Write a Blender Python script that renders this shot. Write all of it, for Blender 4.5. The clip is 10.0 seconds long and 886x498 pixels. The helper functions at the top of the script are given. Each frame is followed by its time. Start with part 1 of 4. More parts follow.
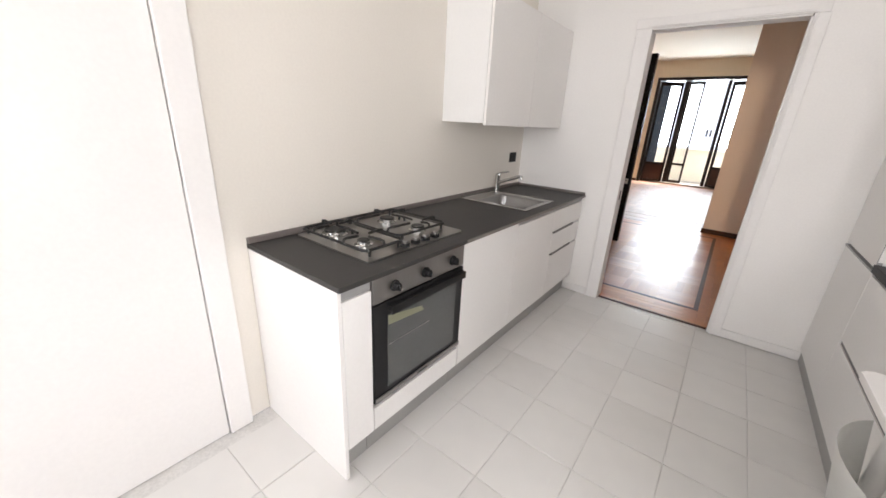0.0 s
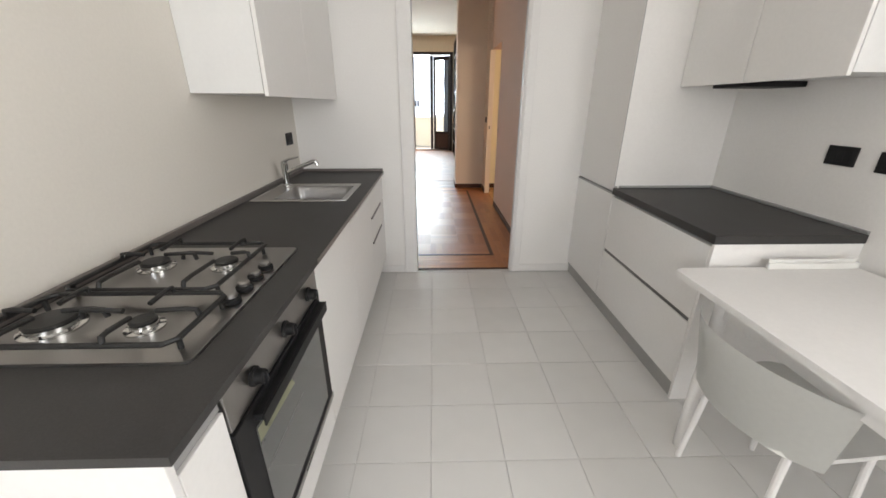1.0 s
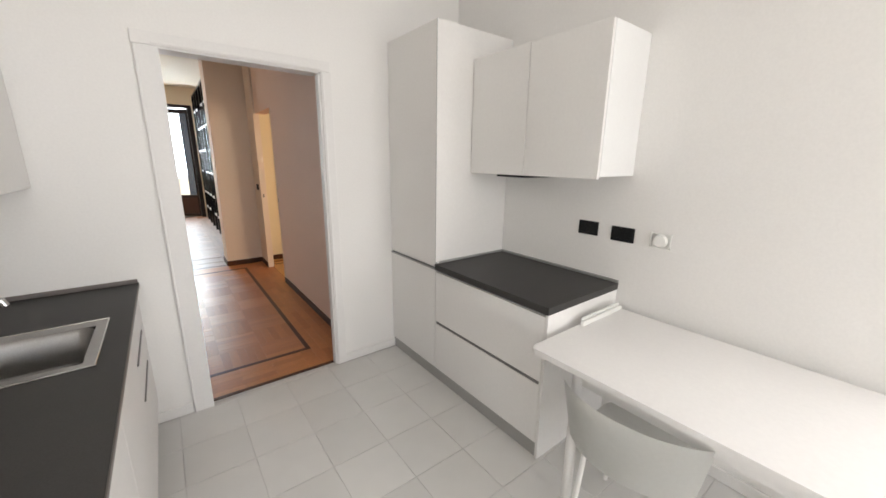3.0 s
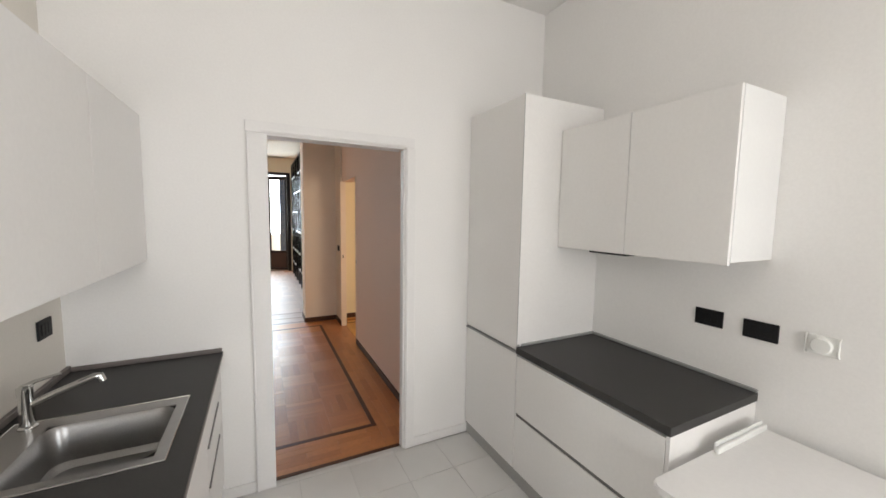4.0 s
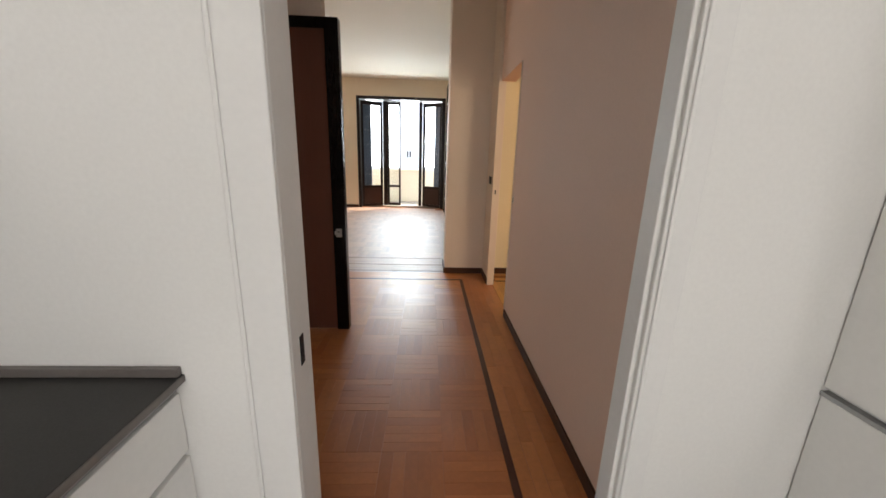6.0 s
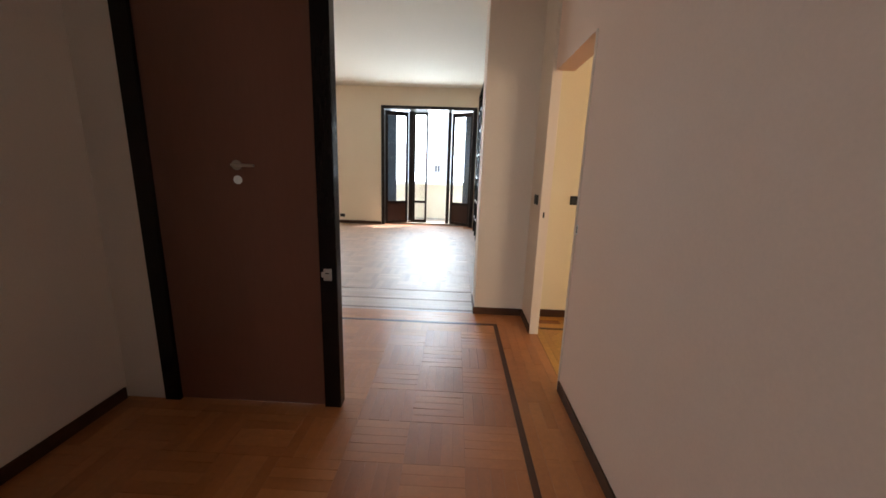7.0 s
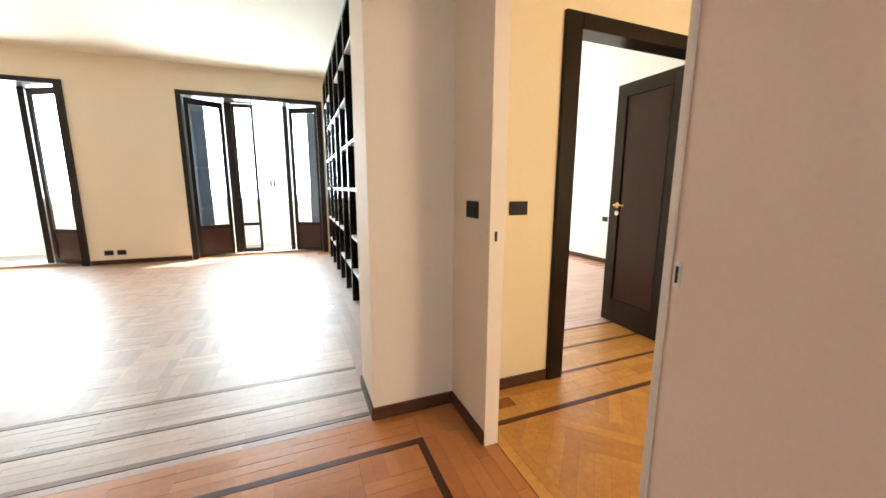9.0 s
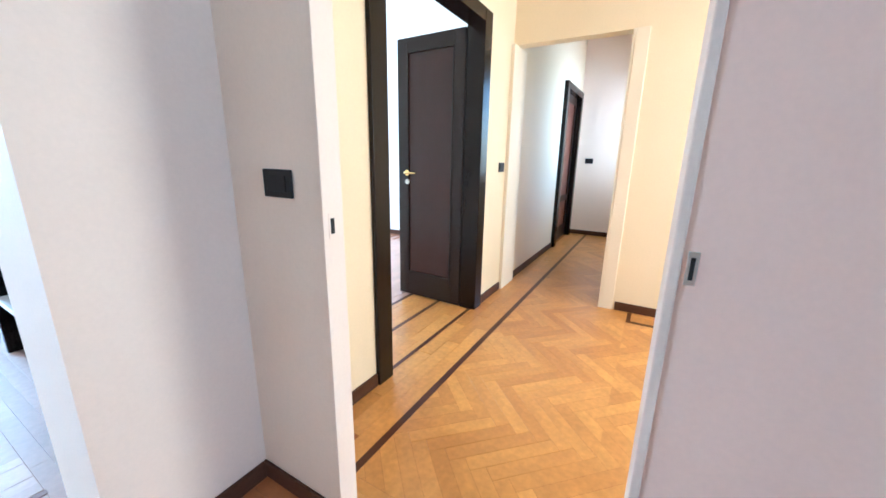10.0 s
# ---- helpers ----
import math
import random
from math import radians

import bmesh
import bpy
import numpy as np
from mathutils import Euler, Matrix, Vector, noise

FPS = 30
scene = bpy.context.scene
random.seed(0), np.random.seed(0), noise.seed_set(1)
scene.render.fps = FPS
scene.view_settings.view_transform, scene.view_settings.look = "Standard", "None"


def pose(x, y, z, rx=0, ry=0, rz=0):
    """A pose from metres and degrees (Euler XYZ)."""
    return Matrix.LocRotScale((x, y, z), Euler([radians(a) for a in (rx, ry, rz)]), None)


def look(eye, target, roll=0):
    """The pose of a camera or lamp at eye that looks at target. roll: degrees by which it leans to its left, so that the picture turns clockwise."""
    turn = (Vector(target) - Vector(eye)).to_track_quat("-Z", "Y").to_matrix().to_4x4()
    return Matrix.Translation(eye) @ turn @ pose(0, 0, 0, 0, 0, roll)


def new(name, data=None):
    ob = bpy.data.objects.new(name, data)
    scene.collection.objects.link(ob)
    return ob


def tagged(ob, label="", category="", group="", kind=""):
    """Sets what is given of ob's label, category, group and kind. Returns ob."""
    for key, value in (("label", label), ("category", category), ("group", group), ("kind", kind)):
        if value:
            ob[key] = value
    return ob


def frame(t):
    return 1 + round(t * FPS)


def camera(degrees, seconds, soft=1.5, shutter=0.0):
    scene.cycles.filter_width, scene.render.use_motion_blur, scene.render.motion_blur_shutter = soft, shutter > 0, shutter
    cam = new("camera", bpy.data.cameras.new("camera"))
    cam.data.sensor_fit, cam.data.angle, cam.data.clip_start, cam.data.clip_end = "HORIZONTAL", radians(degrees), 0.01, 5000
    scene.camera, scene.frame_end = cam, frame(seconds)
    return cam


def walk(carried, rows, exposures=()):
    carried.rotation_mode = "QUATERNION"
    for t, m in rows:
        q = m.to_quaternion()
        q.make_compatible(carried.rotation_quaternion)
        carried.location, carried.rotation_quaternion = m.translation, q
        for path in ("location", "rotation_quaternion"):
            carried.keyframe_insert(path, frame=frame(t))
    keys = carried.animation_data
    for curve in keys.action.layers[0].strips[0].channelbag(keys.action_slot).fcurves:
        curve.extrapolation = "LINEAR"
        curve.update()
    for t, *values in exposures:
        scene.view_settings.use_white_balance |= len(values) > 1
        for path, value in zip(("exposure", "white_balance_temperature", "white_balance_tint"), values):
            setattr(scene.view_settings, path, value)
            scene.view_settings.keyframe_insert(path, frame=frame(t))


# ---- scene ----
cam = camera(101.4, 10.0, soft=1.6)
PATH = [
    (0, (0.692, -3.226, 1.451), (-0.451, -1.727, 0.782), 2.9),
    (0.5, (0.463, -3.083, 1.39), (-0.303, -1.392, 0.647), 2.0),
    (1, (0.161, -2.968, 1.401), (0.209, -1.11, 0.66), 0.1),
    (1.5, (0.042, -2.836, 1.388), (0.534, -1.063, 0.603), 1.3),
    (2, (0.057, -2.677, 1.417), (0.91, -1.051, 0.625), 0.8),
    (2.5, (-0.019, -2.589, 1.48), (1.12, -1.089, 0.807), 1.4),
    (2.7, (-0.059, -2.567, 1.516), (1.116, -1.061, 0.925), 1.8),
    (3.8, (-0.067, -2.432, 1.714), (0.985, -0.743, 1.521), 0.9),
    (4, (-0.037, -2.342, 1.685), (0.86, -0.564, 1.503), 0.9),
    (4.5, (0.109, -2.061, 1.616), (0.617, -0.155, 1.282), 1.2),
    (5, (0.171, -1.63, 1.503), (0.544, 0.285, 1.065), 3.9),
    (5.5, (0.218, -1.249, 1.46), (0.476, 0.658, 0.917), 1.5),
    (5.7, (0.267, -1.042, 1.42), (0.458, 0.878, 0.893), 1.6),
    (6.8, (0.362, -0.122, 1.415), (0.308, 1.829, 0.977), 1.0),
    (7, (0.325, 0.118, 1.396), (0.267, 2.071, 0.969), 1.9),
    (7.5, (0.339, 0.528, 1.372), (0.127, 2.469, 0.94), 1.6),
    (8, (0.261, 0.971, 1.314), (0.234, 2.917, 0.854), 1.8),
    (8.5, (0.197, 1.28, 1.286), (0.488, 3.215, 0.873), 1.2),
    (9, (0.224, 1.698, 1.277), (0.959, 3.527, 0.941), 0.2),
    (9.5, (0.284, 2.05, 1.263), (1.588, 3.521, 0.891), 1.0),
    (10, (0.327, 2.342, 1.251), (2.011, 3.303, 0.764), 1.0),
]
walk(cam, [(t, look(e, g, r)) for t, e, g, r in PATH],
     exposures=[(0.0, 2.23, 6500, 15), (0.5, 2.36, 6400, 15), (1.0, 2.05, 6500, 11), (1.5, 2.36, 6500, 11), (2.5, 2.40, 6500, 12), (3.8, 1.95, 6600, 11), (4.0, 2.18, 6500, 11), (4.5, 2.25, 6500, 11), (5.0, 2.18, 6600, 11), (5.7, 1.95, 6700, 11), (7.0, 2.05, 6200, 9), (8.0, 1.85, 6300, 8), (8.5, 2.08, 6500, 7), (9.0, 2.92, 6300, 4), (9.5, 3.18, 5000, -4), (10.0, 3.58, 4300, 0)])

# ---- world, sun, daylight in the balcony openings, added fill lamps ----
SUN_DIR = Vector((0.62, 0.43, 0.66)).normalized()
world = bpy.data.worlds.new("sky_world")
scene.world = world
world.use_nodes = True
wn = world.node_tree.nodes
sky = wn.new("ShaderNodeTexSky")
sky.sky_type = "NISHITA"
sky.sun_disc = False
sky.sun_elevation = math.asin(SUN_DIR.z)
sky.sun_rotation = math.atan2(SUN_DIR.x, SUN_DIR.y)
wn["Background"].inputs["Strength"].default_value = 0.15
world.node_tree.links.new(sky.outputs["Color"], wn["Background"].inputs["Color"])

sun_data = bpy.data.lights.new("sun", "SUN")
sun_data.energy, sun_data.angle, sun_data.color = 5.0, radians(0.5), (1.0, 0.95, 0.87)
sun_lamp = new("sun", sun_data)
sun_lamp.matrix_world = look(SUN_DIR * 40, (0, 0, 0))


def area_light(name, eye, target, w, h, watts, colour):
    d = bpy.data.lights.new(name, "AREA")
    d.shape, d.size, d.size_y, d.energy, d.color = "RECTANGLE", w, h, watts, colour
    ob = new(name, d)
    ob.matrix_world = look(eye, target)
    return ob


DAY = (0.85, 0.95, 1.0)
# kitchen fill from two added lamps, their source unseen
area_light("fill_light_kitchen", (-0.28, -6.18, 1.7), (0.5, 0, 1.3), 1.1, 1.7, 11.0, (1.0, 0.985, 0.96))
area_light("fill_light_kitchen_side", (2.0, -3.75, 1.7), (-0.9, -1.9, 1.0), 1.15, 1.6, 8.0, (1.0, 0.985, 0.96))
area_light("window_light_living", (-0.36, 9.92, 1.92), (-0.36, 3, 1.3), 2.1, 1.7, 47, DAY)
area_light("window_light_living", (-3.95, 9.92, 1.92), (-3.95, 3, 1.0), 2.1, 1.7, 42, DAY)
# added fill for room, foyer and corridor, where no window is in view
area_light("fill_light_room", (4.2, 9.30, 1.6), (4.2, 5, 1.2), 1.6, 1.7, 24, DAY)
area_light("fill_light_foyer", (2.75, 0.16, 1.7), (2.75, 3, 1.0), 1.0, 1.4, 7.8, (1.0, 0.78, 0.50))
area_light("fill_light_corridor", (6.1, 2.40, 1.7), (6.2, 3.5, 1.2), 1.2, 1.3, 1.1, (1.0, 0.92, 0.82))

# ---- helpers for meshes ----
ORIGIN = {}


def part(name, bm, material, parent=None, label="", smooth=False):
    """Links a bmesh in world coordinates as one mesh object under a thing or a part."""
    o = ORIGIN.get(parent.name, Vector((0, 0, 0))) if parent else Vector((0, 0, 0))
    bm.transform(Matrix.Translation(-o))
    bmesh.ops.recalc_face_normals(bm, faces=bm.faces)
    me = bpy.data.meshes.new(name)
    bm.to_mesh(me)
    bm.free()
    if smooth:
        me.shade_smooth()
        me.set_sharp_from_angle(angle=radians(35))
    me.materials.append(material)
    ob = new(name, me)
    if parent:
        ob.parent = parent
        ORIGIN[ob.name] = o
    if label:
        ob["label"] = label
    return ob


def thing(name, base, label, category, group="", kind=""):
    ob = new(name)
    ob.location = base
    ORIGIN[ob.name] = Vector(base)
    return tagged(ob, label, category, group, kind)


def bx(bm, x0, x1, y0, y1, z0, z1):
    v = [bm.verts.new((x, y, z)) for x in (x0, x1) for y in (y0, y1) for z in (z0, z1)]
    for f in ((0, 1, 3, 2), (4, 6, 7, 5), (0, 4, 5, 1), (2, 3, 7, 6), (0, 2, 6, 4), (1, 5, 7, 3)):
        bm.faces.new([v[i] for i in f])
    return v


def boxes(*lims, bevel=0.0, segments=2):
    bm = bmesh.new()
    for l in lims:
        bx(bm, *l)
    if bevel:
        bmesh.ops.bevel(bm, geom=list(bm.edges), offset=bevel, segments=segments, affect="EDGES", profile=0.5)
    return bm


def sweep(bm, pts, r, seg=10):
    """A round bar through the points, with closed ends; r is one radius or one for each point."""
    pts = [Vector(p) for p in pts]
    rs = r if isinstance(r, (list, tuple)) else [r] * len(pts)
    rings, up = [], None
    for i, p in enumerate(pts):
        d = (pts[min(i + 1, len(pts) - 1)] - pts[max(i - 1, 0)]).normalized()
        if up is None:
            up = d.orthogonal().normalized()
        up = (up - d * up.dot(d)).normalized()
        side = d.cross(up)
        rings.append([bm.verts.new(p + (up * math.cos(a) + side * math.sin(a)) * rs[i])
                      for a in (2 * math.pi * k / seg for k in range(seg))])
    for a, b in zip(rings, rings[1:]):
        for k in range(seg):
            bm.faces.new((a[k], a[(k + 1) % seg], b[(k + 1) % seg], b[k]))
    bm.faces.new(rings[0][::-1])
    bm.faces.new(rings[-1])
    return bm


def lathe(bm, profile, centre, axis="z", seg=24):
    """Turns (radius, height) rows round an axis through centre."""
    c = Vector(centre)
    rings = []
    for r, h in profile:
        ring = []
        for k in range(seg):
            a = 2 * math.pi * k / seg
            u, v = r * math.cos(a), r * math.sin(a)
            q = {"z": (u, v, h), "x": (h, u, v), "y": (u, h, v)}[axis]
            ring.append(bm.verts.new(c + Vector(q)))
        rings.append(ring)
    for a, b in zip(rings, rings[1:]):
        for k in range(seg):
            bm.faces.new((a[k], a[(k + 1) % seg], b[(k + 1) % seg], b[k]))
    bm.faces.new(rings[0][::-1])
    bm.faces.new(rings[-1])
    return bm


# ---- materials ----
def mat(name, colour, rough=0.5, metal=0.0, vary=0.06, scale=3.0, fine=60.0, bump=0.05, coat=0.0,
        stretch=(1, 1, 1), wear=0.1, spec=0.5, coat_rough=0.2):
    """A surface with broad blotches, fine grain, uneven gloss and slight relief."""
    m = bpy.data.materials.new(name)
    m.use_nodes = True
    nt = m.node_tree
    n, l = nt.nodes, nt.links
    b = n["Principled BSDF"]
    co = n.new("ShaderNodeTexCoord")
    mp = n.new("ShaderNodeMapping")
    mp.inputs["Scale"].default_value = stretch
    l.new(co.outputs["Object"], mp.inputs["Vector"])
    n1, n2 = n.new("ShaderNodeTexNoise"), n.new("ShaderNodeTexNoise")
    n1.inputs["Scale"].default_value, n1.inputs["Detail"].default_value = scale, 4
    n2.inputs["Scale"].default_value, n2.inputs["Detail"].default_value = fine, 3
    for q in (n1, n2):
        l.new(mp.outputs["Vector"], q.inputs["Vector"])
    add = n.new("ShaderNodeMath")
    add.operation = "ADD"
    l.new(n1.outputs["Fac"], add.inputs[0])
    l.new(n2.outputs["Fac"], add.inputs[1])
    ramp = n.new("ShaderNodeMapRange")
    ramp.inputs["From Min"].default_value, ramp.inputs["From Max"].default_value = 0.7, 1.3
    ramp.inputs["To Min"].default_value, ramp.inputs["To Max"].default_value = 1 - vary, 1 + vary
    l.new(add.outputs[0], ramp.inputs["Value"])
    sc = n.new("ShaderNodeVectorMath")
    sc.operation = "SCALE"
    sc.inputs[0].default_value = colour
    l.new(ramp.outputs[0], sc.inputs["Scale"])
    l.new(sc.outputs[0], b.inputs["Base Color"])
    rr = n.new("ShaderNodeMapRange")
    rr.inputs["To Min"].default_value, rr.inputs["To Max"].default_value = rough * (1 - wear), min(1, rough * (1 + wear))
    l.new(n1.outputs["Fac"], rr.inputs["Value"])
    l.new(rr.outputs[0], b.inputs["Roughness"])
    b.inputs["Metallic"].default_value = metal
    b.inputs["Specular IOR Level"].default_value = spec
    b.inputs["Coat Weight"].default_value = coat
    b.inputs["Coat Roughness"].default_value = coat_rough
    if bump:
        bp = n.new("ShaderNodeBump")
        bp.inputs["Strength"].default_value, bp.inputs["Distance"].default_value = bump, 0.004
        l.new(n2.outputs["Fac"], bp.inputs["Height"])
        l.new(bp.outputs[0], b.inputs["Normal"])
    return m


def piece_mat(name, c0, c1, rough, coat=0.0, grain=(2, 22, 2), island=False, bump=0.08, grain_amount=0.16, coat_rough=0.33):
    """For planks and tiles: each piece takes its own tone between two colours, with a grain along it."""
    m = mat(name, (1, 1, 1), rough, vary=grain_amount, scale=2.5, fine=14, bump=bump, coat=coat, stretch=grain, coat_rough=coat_rough)
    nt = m.node_tree
    n, l = nt.nodes, nt.links
    if island:
        src = n.new("ShaderNodeNewGeometry").outputs["Random Per Island"]
    else:
        src = n.new("ShaderNodeObjectInfo").outputs["Random"]
    mix = n.new("ShaderNodeMix")
    mix.data_type = "RGBA"
    mix.inputs["A"].default_value, mix.inputs["B"].default_value = (*c0, 1), (*c1, 1)
    l.new(src, mix.inputs["Factor"])
    sc = [q for q in n if q.bl_idname == "ShaderNodeVectorMath"][0]
    l.new(mix.outputs["Result"], sc.inputs[0])
    return m


def glass_mat(name):
    m = bpy.data.materials.new(name)
    m.use_nodes = True
    b = m.node_tree.nodes["Principled BSDF"]
    b.inputs["Transmission Weight"].default_value = 1.0
    b.inputs["Roughness"].default_value = 0.02
    b.inputs["IOR"].default_value = 1.45
    b.inputs["Base Color"].default_value = (0.96, 0.98, 0.98, 1)
    return m


YELLOW = mat("yellow_cream_wall_paint", (0.80, 0.69, 0.49), 0.75, vary=0.025, scale=1.2, fine=90, bump=0.06)
LIVING = mat("warm_cream_wall_paint", (0.84, 0.715, 0.555), 0.75, vary=0.025, scale=1.2, fine=90, bump=0.06)
CREAM = mat("cream_wall_paint", (0.785, 0.660, 0.553), 0.75, vary=0.025, scale=1.2, fine=90, bump=0.06)
# creamier and darker than WALL, to dim the west wall by colour
COUNTERWALL = mat("ivory_dimmed_wall", (0.79, 0.75, 0.685), 0.75, vary=0.025, scale=1.2, fine=90, bump=0.06)
# pinker than CREAM: the floor's warm bounce is put into this colour
LOBBY = mat("bounce_tinted_cream_wall", (0.85, 0.625, 0.505), 0.75, vary=0.025, scale=1.2, fine=90, bump=0.06)
WALL = mat("wall_paint", (0.86, 0.845, 0.825), 0.75, vary=0.025, scale=1.2, fine=90, bump=0.06)
IVORY = mat("ivory_trim_paint", (0.82, 0.735, 0.585), 0.7, vary=0.02, scale=1.2, fine=90, bump=0.05)
CEIL = mat("ceiling_paint", (0.86, 0.81, 0.70), 0.85, vary=0.02, scale=1.0, fine=80, bump=0.05)
TRIM = mat("white_lacquer", (0.83, 0.815, 0.80), 0.55, vary=0.02, bump=0.01, spec=0.35)
FRONT = mat("cabinet_front", (0.83, 0.815, 0.795), 0.42, vary=0.02, scale=1.5, bump=0.015)
CARC = mat("cabinet_body", (0.80, 0.80, 0.79), 0.4, vary=0.015, bump=0.01)
TOP = mat("dark_worktop", (0.046, 0.044, 0.043), 0.5, vary=0.14, scale=9, fine=220, bump=0.04, spec=0.28)
EDGEBAND = mat("worktop_edge_band", (0.16, 0.14, 0.13), 0.4, vary=0.08, bump=0.02)
STEEL = mat("brushed_steel", (0.35, 0.34, 0.33), 0.30, 1.0, vary=0.05, scale=2, fine=160, bump=0.02, stretch=(1, 12, 1))
BOWL = mat("sink_bowl_steel", (0.34, 0.335, 0.33), 0.34, 1.0, vary=0.08, scale=3, fine=160, bump=0.02)
# cream darkened to pass for paper behind dark glass
LEAFLET = mat("glass_dimmed_leaflet", (0.20, 0.205, 0.13), 0.5, vary=0.06, bump=0.0)
CHROME = mat("chrome", (0.62, 0.62, 0.61), 0.12, 1.0, vary=0.02, bump=0.0)
ALU = mat("aluminium_profile", (0.38, 0.38, 0.38), 0.45, 0.4, vary=0.03, bump=0.01)
GROOVE = mat("shadow_groove", (0.20, 0.195, 0.19), 0.4, 0.6, vary=0.05, bump=0.01)
PLINTH = mat("grey_plinth", (0.42, 0.415, 0.405), 0.4, 0.5, vary=0.05, fine=120, bump=0.02)
IRON = mat("cast_iron", (0.012, 0.012, 0.012), 0.5, vary=0.2, fine=200, bump=0.12)
BLACK = mat("black_plastic", (0.012, 0.012, 0.013), 0.5, vary=0.08, bump=0.02, spec=0.25)
# opaque pane; its grey base stands in for the reflected floor
OVENGLASS = mat("oven_dark_glass", (0.075, 0.08, 0.078), 0.1, vary=0.05, bump=0.0, coat=0.4)
DARKWOOD = mat("dark_stained_wood", (0.015, 0.008, 0.006), 0.34, vary=0.12, scale=2, fine=20, bump=0.03, coat=0.08, stretch=(5, 5, 0.5), spec=0.3)
DOORPANEL = mat("dark_brown_panel", (0.036, 0.014, 0.012), 0.18, vary=0.06, scale=1.2, fine=18, bump=0.008, coat=0.06, spec=0.35, stretch=(4, 4, 0.5), wear=0.04)
SASHPANEL = mat("window_lower_panel", (0.045, 0.019, 0.013), 0.32, vary=0.08, scale=1.2, fine=18, bump=0.012, coat=0.15, stretch=(4, 4, 0.5), spec=0.3)
REDWOOD = mat("mahogany_panel", (0.165, 0.062, 0.038), 0.28, vary=0.05, scale=1.2, fine=18, bump=0.012, coat=0.3, stretch=(4, 4, 0.5), wear=0.04)
BLACKWOOD = mat("black_stained_wood", (0.009, 0.006, 0.005), 0.24, vary=0.08, scale=3, fine=24, bump=0.006, stretch=(5, 5, 0.7), spec=0.25)
SKIRT = mat("wooden_skirting", (0.075, 0.032, 0.017), 0.48, vary=0.2, scale=4, fine=30, bump=0.04, stretch=(1, 1, 6), spec=0.25)
INLAY = mat("dark_inlay_wood", (0.070, 0.021, 0.010), 0.5, vary=0.15, scale=5, fine=40, bump=0.02, spec=0.2, coat=0.45, coat_rough=0.34)
# INLAY wood lightened in colour for the window glare on the far strips
GLARE_INLAY = mat("glare_paled_inlay_wood", (0.145, 0.060, 0.034), 0.5, vary=0.2, scale=5, fine=40, bump=0.02, spec=0.3, coat=0.8, coat_rough=0.46)
BRASS = mat("brass", (0.75, 0.55, 0.22), 0.22, 1.0, vary=0.05, bump=0.0)
NICKEL = mat("satin_nickel", (0.72, 0.71, 0.68), 0.3, 1.0, vary=0.04, bump=0.0)
PLASTIC = mat("white_plastic", (0.80, 0.80, 0.77), 0.35, vary=0.02, bump=0.01)
SHELF = mat("white_shelf", (0.75, 0.74, 0.72), 0.4, vary=0.03, bump=0.01)
GROUT = mat("tile_grout", (0.64, 0.63, 0.61), 0.8, vary=0.12, scale=5, fine=90, bump=0.1)
SUBFLOOR = mat("wood_subfloor", (0.29, 0.105, 0.036), 0.5, vary=0.2, bump=0.05)
TILE = piece_mat("floor_tile", (0.68, 0.67, 0.65), (0.73, 0.72, 0.70), 0.28, grain=(0.6, 0.6, 0.6), bump=0.015, grain_amount=0.02)
SLAT = piece_mat("parquet_slat", (0.40, 0.125, 0.036), (0.50, 0.175, 0.054), 0.36, coat=0.7, coat_rough=0.30, grain=(2.5, 2.5, 2.5), bump=0.02, grain_amount=0.1)
# crosswise slats slightly darker, mimicking how turned grain reflects; same for SLATS2
SLAT2 = piece_mat("parquet_slat_cross", (0.37, 0.115, 0.033), (0.455, 0.158, 0.050), 0.4, coat=0.6, coat_rough=0.34, grain=(2.5, 2.5, 2.5), bump=0.02, grain_amount=0.1)
# living floor: base greyed and paled to carry the windows' sheen
SLATS = piece_mat("sheen_greyed_slats", (0.34, 0.20, 0.132), (0.45, 0.275, 0.188), 0.5, coat=0.9, grain=(2.5, 2.5, 2.5), island=True, bump=0.025, grain_amount=0.12, coat_rough=0.48)
SLATS2 = piece_mat("sheen_greyed_slats_cross", (0.30, 0.175, 0.115), (0.40, 0.242, 0.163), 0.5, coat=0.9, grain=(2.5, 2.5, 2.5), island=True, bump=0.025, grain_amount=0.12, coat_rough=0.48)
BORDER = piece_mat("parquet_border", (0.44, 0.155, 0.046), (0.54, 0.21, 0.07), 0.36, coat=0.3, grain=(2.5, 2.5, 2.5), island=True, bump=0.015, grain_amount=0.1)
# pale pink base imitates daylight glare on the room's floor
ROOMFLOOR = piece_mat("glare_paled_room_parquet", (0.44, 0.265, 0.19), (0.54, 0.335, 0.25), 0.45, coat=0.8, grain=(2.5, 2.5, 2.5), island=True, bump=0.015, grain_amount=0.1, coat_rough=0.45)
OAK = piece_mat("herringbone_oak", (0.47, 0.212, 0.042), (0.61, 0.305, 0.068), 0.33, coat=0.35, grain=(2.5, 2.5, 2.5), bump=0.04)
OAKS = piece_mat("herringbone_oaks", (0.47, 0.212, 0.042), (0.61, 0.305, 0.068), 0.33, coat=0.35, grain=(2.5, 2.5, 2.5), island=True, bump=0.04)
GLASS = glass_mat("window_glass")
PANE_BLUE = mat("blue_grey_paint", (0.10, 0.13, 0.18), 0.6, vary=0.06, bump=0.02)
FACADE = mat("pale_render", (0.82, 0.81, 0.79), 0.9, vary=0.06, scale=0.6, fine=20, bump=0.1)
PARAPET = mat("yellow_render", (0.80, 0.79, 0.68), 0.85, vary=0.08, scale=1.0, fine=30, bump=0.1)
PAVING = mat("balcony_paving", (0.42, 0.39, 0.34), 0.8, vary=0.12, scale=2, fine=40, bump=0.1)
